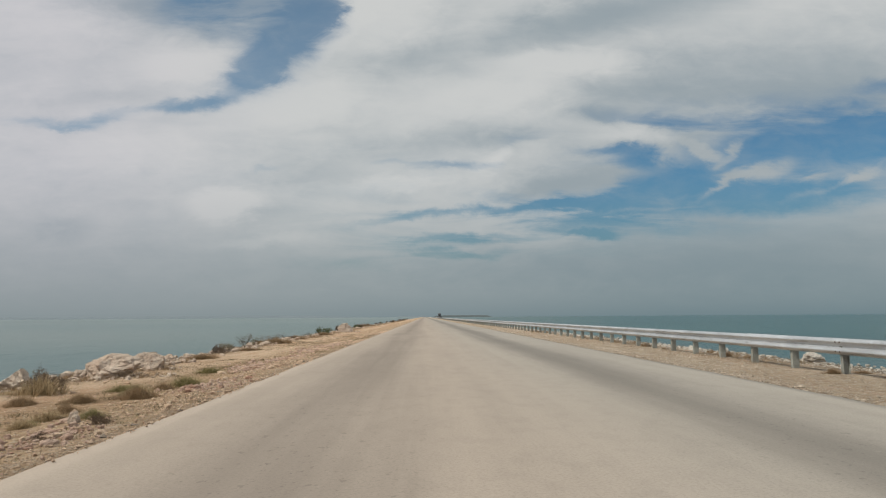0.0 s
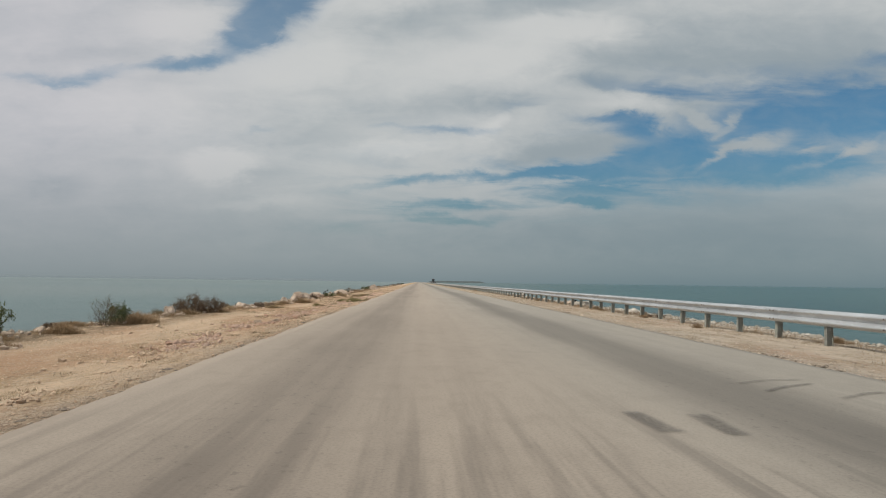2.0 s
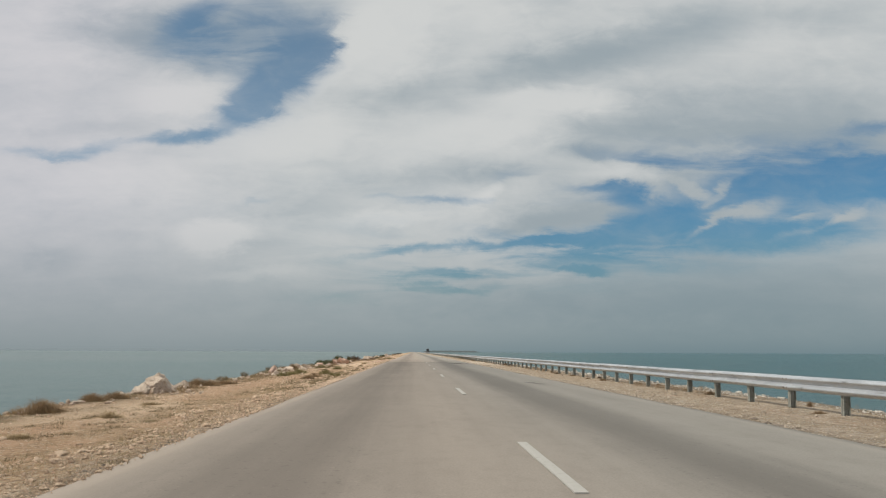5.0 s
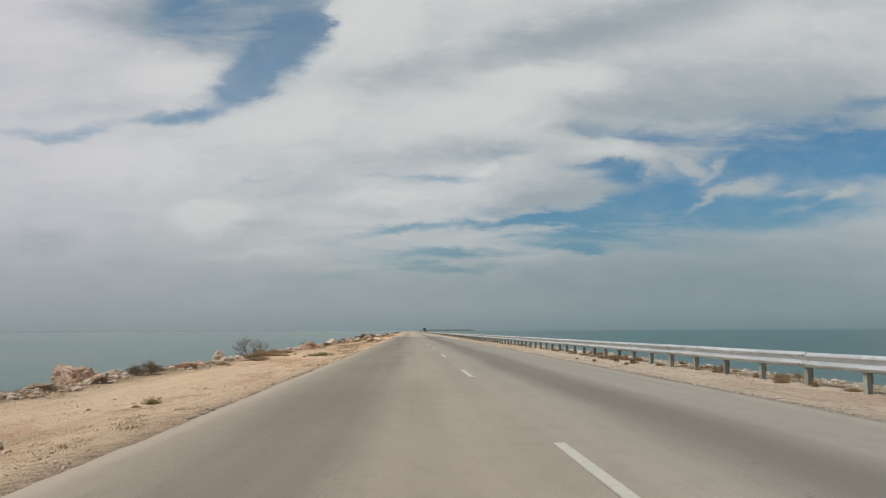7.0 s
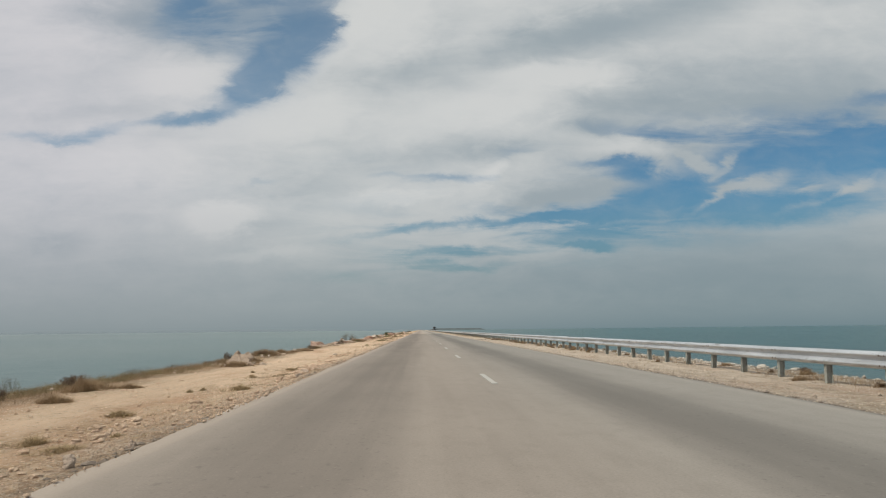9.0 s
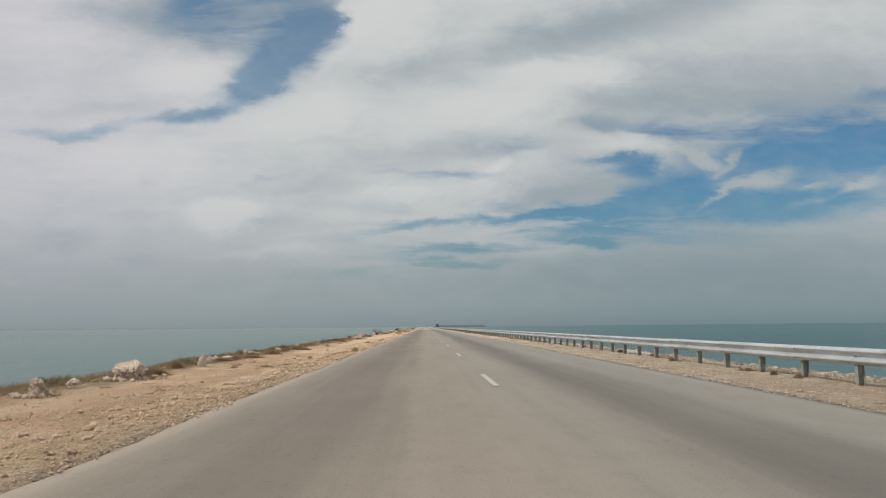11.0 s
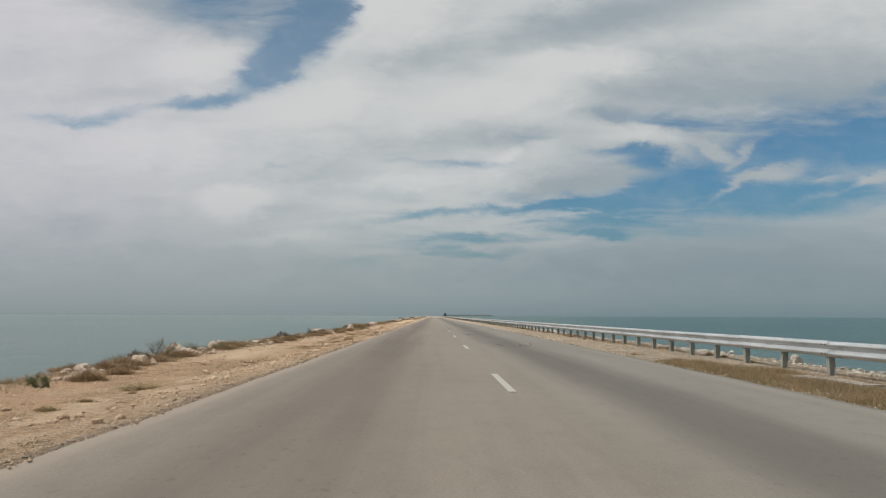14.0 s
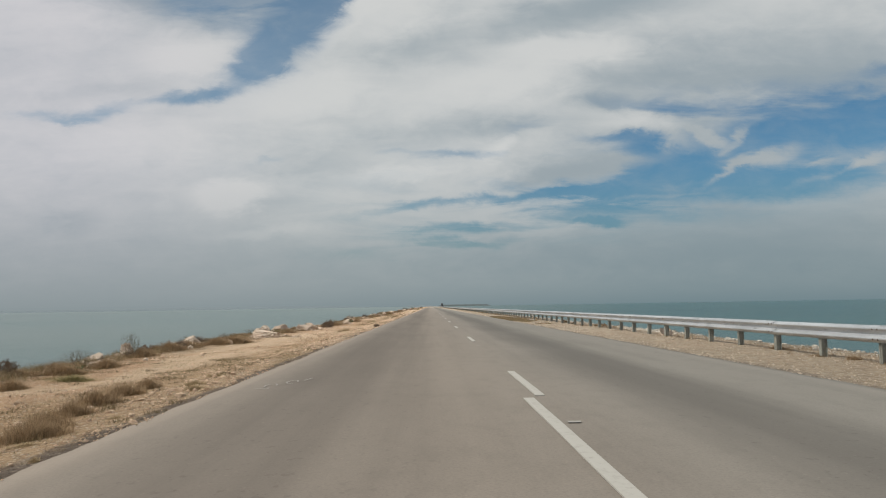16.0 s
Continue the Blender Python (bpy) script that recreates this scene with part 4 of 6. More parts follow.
DRY_TUFTS_C = [
    (-6.56, -396.3, 0.47, 0.12), (-6.11, -416.4, 0.21, 0.07), (-5.17, -416.4, 0.21, 0.07), (-5.66, -424.4, 0.45, 0.1), (-5.48, -426.4, 0.43, 0.12), (-5.16, -427.4, 0.36, 0.13),
    (-5.15, -430.4, 0.27, 0.05), (-5.22, -432.2, 0.3, 0.05), (-4.64, -433.2, 0.15, 0.07),
]
DRY_TUFTS = DRY_TUFTS_A + DRY_TUFTS_B + DRY_TUFTS_C
GRASS_BEDS_A = [
    (-10.45, 112.5, 3.42, 0.68), (-9.45, 40.9, 1.86, 0.43), (-9.05, 26.1, 1.18, 0.24), (-6.4, 14.5, 0.54, 0.2), (-6.27, 12.9, 0.67, 0.27), (-7.06, 12.5, 0.56, 0.19),
    (-8.01, 12.5, 0.56, 0.19), (-6.67, 11.2, 0.5, 0.2), (-8.52, -8.1, 1.26, 0.36), (-9.19, -11.1, 0.93, 0.26), (-6.46, -14.6, 0.45, 0.11), (-10.2, -30.7, 1.59, 0.46),
    (-10.28, -35.3, 0.99, 0.31), (-9.48, -44.9, 1.05, 0.28), (-6.48, -63.3, 0.79, 0.16), (-8.91, -66.6, 0.86, 0.24), (-11.62, -76.1, 1.46, 0.34), (-10.6, -78.6, 1.12, 0.58),
    (-6.91, -94, 0.76, 0.24), (-6.7, -95.3, 0.88, 0.18), (-6.74, -97.8, 0.87, 0.27), (-10.44, -142.2, 1.31, 0.32),
]
GRASS_BEDS_B = [
    (-9.66, -148.6, 1.94, 0.34), (-9.03, -153.3, 0.9, 0.25), (-8.91, -155.2, 0.99, 0.23), (-9.96, -185.5, 0.85, 0.23), (-9.98, -187.1, 0.65, 0.18), (-9.54, -193.4, 1.12, 0.26),
    (-9.89, -196.8, 0.8, 0.19), (-10.25, -199, 1.15, 0.35), (-10.59, -202.4, 1.79, 0.45), (-9.55, -210, 1, 0.27), (-9.17, -212.3, 1.04, 0.21), (-9.12, -215.1, 1.54, 0.28),
    (-8.92, -226.4, 0.71, 0.14), (-9.64, -227.4, 0.75, 0.43), (-9.12, -229.8, 0.81, 0.23), (-9.45, -289.6, 1.35, 0.39), (-11, -292.8, 1.84, 0.5), (-10.25, -298, 1.53, 0.51),
    (-9.07, -305.3, 2.28, 0.63), (-8.91, -314.7, 1.14, 0.25), (-8.59, -318.8, 1.08, 0.32), (-8.58, -323.3, 0.73, 0.2),
]
GRASS_BEDS_C = [
    (-8.59, -325.4, 0.91, 0.23), (-8.94, -333.1, 0.72, 0.22), (-9.99, -334.9, 1.16, 0.27), (-10.91, -337.9, 1.75, 0.42), (-9.47, -339, 0.81, 0.27), (-9.13, -343.4, 1.23, 0.37),
    (-9.1, -346.8, 0.9, 0.25), (-10.1, -351.2, 1.5, 0.3), (-9.74, -353.4, 1.16, 0.28), (-9.43, -359.2, 0.94, 0.26), (-9.46, -361.7, 0.85, 0.27), (-9.04, -365.1, 0.86, 0.2),
    (-8.51, -366.7, 0.79, 0.24), (-8.47, -368.3, 0.83, 0.29), (-8.85, -380.9, 1.04, 0.29), (-8.96, -383.8, 0.54, 0.17), (-9.21, -394.3, 0.8, 0.13), (-9.66, -396.2, 1.07, 0.26),
    (-9.44, -408.8, 1.63, 0.42), (-9.66, -410.4, 1.1, 0.39), (-10.42, -411.7, 1.05, 0.38), (-10.32, -413.8, 1.16, 0.39),
]
GRASS_BEDS_D = [
    (-10.07, -416.9, 0.85, 0.34), (-9.51, -420.6, 0.85, 0.28), (-9.67, -422.5, 1.02, 0.33), (-9.04, -425.7, 0.62, 0.23), (-6.31, -426.3, 0.49, 0.24), (-6.3, -427.3, 0.73, 0.25),
    (-6.26, -428.4, 0.75, 0.25), (-6.12, -429.4, 0.6, 0.24), (-5.81, -430.7, 0.65, 0.27), (-5.47, -431.6, 0.81, 0.26),
]
GRASS_BEDS = GRASS_BEDS_A + GRASS_BEDS_B + GRASS_BEDS_C + GRASS_BEDS_D
EAST_ROCKS = [
    (8.56, 27.4, 0.34, 0.15), (8.77, 24.8, 0.23, 0.17), (8.21, 20.9, 0.22, 0.13), (9.05, 19.7, 0.61, 0.24), (8.55, -8, 0.6, 0.18), (8.89, -9.3, 0.97, 0.22),
    (8.79, -19.3, 0.56, 0.17), (8.75, -24.5, 0.28, 0.1), (7.85, -93.4, 0.51, 0.25), (8.29, -135.4, 0.39, 0.23), (7.24, -153, 0.34, 0.19), (8.17, -155.4, 0.41, 0.17),
    (8.29, -158.5, 0.38, 0.13), (8.83, -223.1, 0.38, 0.12), (9.25, -224.2, 0.36, 0.1), (8.64, -301.5, 0.45, 0.29), (9.2, -302.9, 0.39, 0.14), (8.85, -305.2, 0.25, 0.14),
    (8.77, -306.4, 0.24, 0.15), (9.01, -307.6, 0.29, 0.19), (9.12, -363, 0.39, 0.23),
]
EAST_BUSHES = [
    (8.12, -23.4, 0.32, 0.16), (7.62, -25.6, 0.28, 0.12), (7.68, -26.7, 0.33, 0.15), (7.38, -54.6, 0.4, 0.2), (7.64, -62.4, 0.7, 0.19), (7.54, -64.9, 0.67, 0.22),
    (7.11, -159.7, 0.33, 0.16), (5.47, -160, 0.16, 0.08), (5.69, -162.1, 0.31, 0.12), (6.49, -162.3, 0.28, 0.16), (6.89, -163.2, 0.38, 0.2), (6.1, -165, 0.23, 0.12),
    (8.43, -200.7, 0.46, 0.22), (8.21, -202.4, 0.49, 0.17), (8.15, -225.1, 0.19, 0.13), (9, -225.3, 0.31, 0.16), (7.86, -230.4, 0.19, 0.12), (7.56, -306.9, 0.4, 0.16),
    (7.71, -310.5, 0.41, 0.22), (7.46, -312, 0.43, 0.23), (7.53, -313.4, 0.46, 0.18),
]
EAST_ROCKS_TAN = [(7.75, -410.8, 0.5, 0.24), (8.3, -7.2, 0.7, 0.2), (8.45, 3.2, 0.45, 0.14)]
OUTER_ROCKS = [(-12.6, -165.5, 1.75, 0.85), (-11.5, -151.8, 1.0, 0.6)]


def seat(x, y):
    return ground_height(x, y)


def rock_mesh(seed, w, d, h):
    """An angular boulder: a ball cut by planes, split along cracks and roughened, its foot below the ground."""
    rnd = random.Random(seed)
    bm = bmesh.new()
    bmesh.ops.create_icosphere(bm, subdivisions=5 if w > 0.8 else 4 if w > 0.35 else 3, radius=1.0)
    cuts = []
    for i in range(15):
        n = Vector((rnd.gauss(0, 1), rnd.gauss(0, 1), rnd.gauss(0.1, 0.8))).normalized()
        cuts.append((n, rnd.uniform(0.42, 0.84)))
    for v in bm.verts:
        for n, far in cuts:
            over = v.co.dot(n) - far
            if over > 0:
                v.co -= n * over * 0.96
        p = v.co * 1.6 + Vector((seed * 3.1, 0, 0))
        cell = noise.voronoi(p * 1.5)[0]
        crack = min(1.0, (cell[1] - cell[0]) * 4.0)
        v.co *= 0.90 + 0.10 * crack + 0.14 * noise.noise(p) + 0.11 * noise.noise(p * 2.7) + 0.085 * noise.noise(p * 6.5) + 0.05 * noise.noise(p * 14)
    lo, hi = [min(v.co[i] for v in bm.verts) for i in range(3)], [max(v.co[i] for v in bm.verts) for i in range(3)]
    for v in bm.verts:
        u = [(v.co[i] - lo[i]) / (hi[i] - lo[i]) for i in range(3)]
        v.co = Vector(((u[0] - 0.5) * w, (u[1] - 0.5) * d, u[2] * h * 1.6 - h * 0.6))
    return bm


def blades(bm, rnd, groups, count, rx, ry, height, lean=0.5, width=0.012):
    """Grass in small uneven groups of bent tapering blades."""
    for g in range(groups):
        ga, gr = rnd.uniform(0, math.tau), abs(rnd.gauss(0, 0.5))
        gx, gy = rx * gr * math.cos(ga), ry * gr * math.sin(ga)
        gh = height * rnd.uniform(0.35, 1.0) * max(0.25, 1 - 0.5 * gr * gr)
        for i in range(count):
            a, r = rnd.uniform(0, math.tau), abs(rnd.gauss(0, 0.12))
            bx, by = gx + rx * r * math.cos(a), gy + ry * r * math.sin(a)
            h = gh * rnd.uniform(0.3, 1.0)
            la = a + rnd.uniform(-1.3, 1.3)
            out = lean * rnd.uniform(0.1, 0.8)
            h *= 1 - 0.35 * out / max(lean, 0.01)
            wx, wy = -math.sin(la) * width * rnd.uniform(0.5, 1.2), math.cos(la) * width * rnd.uniform(0.5, 1.2)
            mid = (bx + math.cos(la) * out * 0.35, by + math.sin(la) * out * 0.35, h * 0.62)
            a1, a2 = bm.verts.new((bx - wx, by - wy, -0.05)), bm.verts.new((bx + wx, by + wy, -0.05))
            m1, m2 = bm.verts.new((mid[0] - wx * 0.7, mid[1] - wy * 0.7, mid[2])), bm.verts.new((mid[0] + wx * 0.7, mid[1] + wy * 0.7, mid[2]))
            t = bm.verts.new((bx + math.cos(la) * out, by + math.sin(la) * out, h))
            bm.faces.new((a1, a2, m2, m1))
            bm.faces.new((m1, m2, t))


def twig(bm, start, end, r0, r1):
    """A three-sided tapering twig."""
    axis = (end - start)
    side = axis.cross(Vector((0.3, 0.9, 0.1))).normalized()
    other = axis.cross(side).normalized()
    rings = []
    for p, r in ((start, r0), (end, r1)):
        rings.append([bm.verts.new(p + (side * math.cos(k * math.tau / 3) + other * math.sin(k * math.tau / 3)) * r) for k in range(3)])
    for k in range(3):
        bm.faces.new((rings[0][k], rings[0][(k + 1) % 3], rings[1][(k + 1) % 3], rings[1][k]))


def bush_meshes(seed, stems, leaves, leaf, spread, depth=3):
    """The branches and the leaves of a bush of unit width and height."""
    rnd = random.Random(seed)
    wood, crown = bmesh.new(), bmesh.new()
    tips = []

    def grow(p, way, length, r, level):
        q = p + way * length
        twig(wood, p, q, r, r * 0.6)
        if level >= 1:
            tips.append((p, q))
        if level < depth:
            for k in range(rnd.choice((2, 2, 3))):
                turn = Vector((rnd.gauss(0, 1), rnd.gauss(0, 1), rnd.gauss(0.25, 0.6))).normalized()
                grow(q, (way + turn * spread).normalized(), length * rnd.uniform(0.55, 0.85), r * 0.6, level + 1)

    for i in range(stems):
        a = math.tau * i / stems + rnd.uniform(-0.4, 0.4)
        out = rnd.uniform(0.25, 1.0)
        way = Vector((math.cos(a) * out, math.sin(a) * out, rnd.uniform(0.2, 1.0))).normalized()
        grow(Vector((math.cos(a) * 0.08, math.sin(a) * 0.08, -0.05)), way, rnd.uniform(0.22, 0.36), 0.011, 0)
    for i in range(leaves):
        p, q = rnd.choice(tips)
        c = p.lerp(q, rnd.random()) + Vector((rnd.gauss(0, 0.03), rnd.gauss(0, 0.03), rnd.gauss(0, 0.03)))
        way = Vector((rnd.gauss(0, 1), rnd.gauss(0, 1), rnd.gauss(0.3, 0.7))).normalized()
        side = way.cross(Vector((rnd.gauss(0, 1), rnd.gauss(0, 1), rnd.gauss(0, 1)))).normalized()
        s = leaf * rnd.uniform(0.6, 1.3)
        fold = way.cross(side) * s * 0.18
        v = [crown.verts.new(c), crown.verts.new(c + way * s * 0.5 + side * s * 0.32 + fold), crown.verts.new(c + way * s), crown.verts.new(c + way * s * 0.5 - side * s * 0.32 + fold)]
        crown.faces.new((v[0], v[1], v[2]))
        crown.faces.new((v[0], v[2], v[3]))
    both = [v.co for b in (wood, crown) for v in b.verts]
    top, wide = max(c.z for c in both), max(abs(c.x) for c in both)
    for b in (wood, crown):
        for v in b.verts:
            v.co = Vector((v.co.x / wide * 0.5, v.co.y / wide * 0.5, v.co.z / top))
    return wood, crown


def put_rocks(rows, mat, label, group):
    for i, (x, y, w, h) in enumerate(rows):
        rnd = random.Random(int(x * 100) * 7 + int(y * 10))
        d = w * rnd.uniform(0.7, 1.0)
        bm = rock_mesh(rnd.randrange(9999), w * 1.02, d, h * 1.12)
        ob = new("rock", data_of(bm, "rock", mat))
        ob.location = (x, y, seat(x, y))
        ob.rotation_euler = (0, 0, rnd.uniform(-0.5, 0.5))
        tagged(ob, label, "rock", group)


put_rocks(PALE_ROCKS, MAT_PALE_ROCK, "rough pale limestone rock lying on the sandy verge", "rocks along the bank")
put_rocks(PINK_ROCKS, MAT_PINK_ROCK, "pinkish weathered limestone boulder at the bank's edge", "rocks along the bank")
put_rocks(BROWN_ROCKS, MAT_BROWN_ROCK, "brown crusted limestone rock on the bank", "rocks along the bank")

put_rocks(OUTER_ROCKS[:1], MAT_PINK_ROCK, "large pinkish limestone boulder down the bank", "rocks along the bank")
put_rocks(OUTER_ROCKS[1:], MAT_PALE_ROCK, "pale limestone boulder down the bank beside twigs", "rocks along the bank")
put_rocks(EAST_ROCKS_TAN, MAT_PALE_ROCK, "tan limestone rock lying just behind the guard rail", "rocks by the guard rail")
put_rocks(EAST_ROCKS, MAT_WHITE_ROCK, "whitish limestone rock between guard rail and sea", "rocks by the guard rail")


def bush_kind(name, seeds, stems, leaves, leaf, spread, leaf_mat, label, depth=3, wide=1.13):
    """Some bushes of one kind, to be copied."""
    made = []
    for s in seeds:
        wood, crown = bush_meshes(s, stems, leaves, leaf, spread, depth)
        made.append((data_of(wood, "branchwork", MAT_TWIG), data_of(crown, "crown", leaf_mat)))

    def put(rows, group):
        for i, (x, y, w, h) in enumerate(rows):
            rnd = random.Random(int(x * 100) * 3 + int(y * 10))
            wood_data, crown_data = made[rnd.randrange(len(made))]
            root = new(name)
            root.location = (x, y, seat(x, y) - 0.02)
            root.rotation_euler = (0, 0, rnd.choice((0, math.pi)) + rnd.uniform(-0.6, 0.6))
            root.scale = (w * wide, w * wide * 0.9, h * wide)
            new("branchwork", wood_data).parent = root
            if crown_data.polygons:
                new("crown", crown_data).parent = root
            tagged(root, label, "bush", group)
    return put


green_bush = bush_kind("bush", (11, 12, 13), 18, 1500, 0.065, 0.85, MAT_GREEN, "leafy dark green salt-tolerant bush on the bank", 3, 0.92)
twig_bush = bush_kind("bush", (21, 22, 23), 22, 500, 0.03, 0.9, MAT_OLIVE, "nearly bare grey-brown twiggy bush on the bank", 4)
brown_bush = bush_kind("bush", (31, 32, 33), 26, 3600, 0.042, 0.95, MAT_BRUSH, "dry brown matted bush on the sandy verge", 3)
crest_brush = bush_kind("bush", (37, 38, 39), 22, 1500, 0.05, 0.9, MAT_CREST, "thin olive-brown brush on the bank's crest", 4)
green_bush(GREEN_BUSHES, "bushes along the bank")
twig_bush(TWIG_BUSHES, "bushes along the bank")
brown_bush(BROWN_BUSHES, "bushes along the bank")
twig_bush([(-11.4, -144.8, 2.3, 1.2)], "bushes along the bank")
low_brush = bush_kind("bush", (35, 36), 24, 2600, 0.05, 0.95, MAT_BRUSH, "low dry brown bush beneath the guard rail")
low_brush(EAST_BUSHES, "bushes beneath the guard rail")


def tuft_kind(name, seeds, count, lean, mat, label, category, width):
    made = []
    for s in seeds:
        bm = bmesh.new()
        blades(bm, random.Random(s), count, 34, 0.5, 0.5, 1.0, lean, width)
        made.append(data_of(bm, name, mat))

    def put(rows, group, deep=0.8):
        for x, y, w, h in rows:
            rnd = random.Random(int(x * 100) * 5 + int(y * 10))
            ob = new(name, made[rnd.randrange(len(made))])
            ob.location = (x, y, seat(x, y) - 0.01)
            ob.rotation_euler = (0, 0, rnd.uniform(-0.5, 0.5))
            ob.scale = (w, w * deep, h * 1.3)
            tagged(ob, label, category, group)
    return put


green_tuft = tuft_kind("grass_tuft", (41, 42, 43), 60, 0.5, MAT_OLIVE, "low olive-green grass tuft on the sandy verge", "grass", 0.004)
dry_tuft = tuft_kind("grass_tuft", (51, 52, 53), 40, 0.55, MAT_DRY, "small dry brown grass tuft on the sandy verge", "grass", 0.006)
grass_bed = tuft_kind("grass_clump", (61, 62, 63, 64), 150, 0.34, MAT_BROWN, "dense reddish-brown dry grass clump on the bank", "grass", 0.003)
green_tuft(GREEN_TUFTS, "grass tufts on the verge")
dry_tuft(DRY_TUFTS, "grass tufts on the verge")
grass_bed(GRASS_BEDS, "grass clumps along the bank", 1.0)
# growth and rocks on the stretches in between
mid_rnd = random.Random(78)
for y0, y1 in ((-152, -104), (-285, -236)):
    for k in range(12):
        grass_bed([(-10.0 + mid_rnd.gauss(0, 0.5), mid_rnd.uniform(y0, y1), mid_rnd.uniform(0.6, 1.5), mid_rnd.uniform(0.15, 0.4))], "grass clumps along the bank", 1.0)
        dry_tuft([(mid_rnd.uniform(-9.0, -5.0), mid_rnd.uniform(y0, y1), mid_rnd.uniform(0.2, 0.8), mid_rnd.uniform(0.07, 0.2))], "grass tufts on the verge")
    put_rocks([(-10.1 + mid_rnd.gauss(0, 0.4), mid_rnd.uniform(y0, y1), mid_rnd.uniform(0.25, 0.8), mid_rnd.uniform(0.15, 0.4)) for k in range(9)], MAT_PALE_ROCK, "rough pale limestone rock lying on the sandy verge", "rocks along the bank")


def dry_stalks(x, y, heights):
    """A few bare stalks that carry dark dried heads."""
    root = new("dry_weed")
    root.location = (x, y, seat(x, y))
    rnd = random.Random(9)
    for k, h in enumerate(heights):
        a, b = (k - 1) * 0.16, rnd.uniform(-0.1, 0.1)
        bm = bmesh.new()
        twig(bm, Vector((a * 0.4, b, -0.05)), Vector((a, b, h * 0.75)), 0.008, 0.006)
        link_mesh("stalk", bm, MAT_TWIG, root)
        bm = bmesh.new()
        bmesh.ops.create_icosphere(bm, subdivisions=3, radius=1.0)
        for v in bm.verts:
            n = noise.noise(v.co * 1.8 + Vector((k * 5.0, 0, 0)))
            v.co = Vector((v.co.x * 0.045, v.co.y * 0.045, v.co.z * 0.10)) * (1 + 0.7 * n) + Vector((a + v.co.z * 0.03, b, h * 0.85))
        link_mesh("seed_head", bm, MAT_SEED, root)
    tagged(root, "dry weed with dark seed heads beside a green bush", "weed")


MAT_SEED = plant("dark_seed_heads", (0.035, 0.033, 0.032), (0.075, 0.07, 0.065), 0.1)
dry_stalks(-9.15, 8.2, (0.42, 0.5, 0.66))
# low brush and twigs along the crest
crest_rnd = random.Random(79)
crest_y = 60.0
while crest_y > -452:
    crest_y -= crest_rnd.uniform(0.8, 3.2)
    if level(CREST_GROWTH, crest_y) + noise.noise((7.0, crest_y * 0.15, 44.0)) * 0.8 < crest_rnd.uniform(0.3, 1.1):
        continue
    spot = [(crest_west(crest_y) + crest_rnd.gauss(0.0, 0.3), crest_y, crest_rnd.uniform(0.35, 1.0), crest_rnd.uniform(0.16, 0.42))]
    crest_rnd.choice((brown_bush, crest_brush, crest_brush, twig_bush))(spot, "bushes along the bank")
    if crest_rnd.random() < 0.6:
        grass_bed([(spot[0][0] + crest_rnd.gauss(0.3, 0.3), crest_y + crest_rnd.uniform(-1, 1), crest_rnd.uniform(0.7, 1.7), crest_rnd.uniform(0.14, 0.34))], "grass clumps along the bank", 1.0)
# bushes further along, before the first bend of the bank
far_rnd = random.Random(77)
brown_bush([(-10.1 + far_rnd.uniform(-0.6, 0.5), y + far_rnd.uniform(-6, 6), far_rnd.uniform(0.6, 1.6), far_rnd.uniform(0.3, 0.75)) for y in range(75, 420, 14)], "bushes along the bank")
green_bush([(-10.2 + far_rnd.uniform(-0.5, 0.4), y + far_rnd.uniform(-9, 9), far_rnd.uniform(0.6, 1.5), far_rnd.uniform(0.4, 0.9)) for y in range(90, 420, 33)], "bushes along the bank")


# ---------------------------------------------------------------- loose stones and low growth that nobody could count
def broken_shapes(seed, count, subdiv):
    """Some angular stones of unit size, each a ball cut flat on many sides."""
    rnd = random.Random(seed)
    unit = bmesh.new()
    bmesh.ops.create_icosphere(unit, subdivisions=subdiv, radius=0.5)
    tris = [[v.index for v in f.verts] for f in unit.faces]
    made = []
    for i in range(count):
        cuts = [(Vector((rnd.gauss(0, 1), rnd.gauss(0, 1), rnd.gauss(0, 1))).normalized(), rnd.uniform(0.24, 0.42)) for k in range(9)]
        shape = []
        for v in unit.verts:
            p = v.co * rnd.uniform(0.94, 1.06)
            for n, far in cuts:
                p = p - n * max(0.0, p.dot(n) - far)
            shape.append(p * 1.2)
        made.append(shape)
    unit.free()
    return made, tris


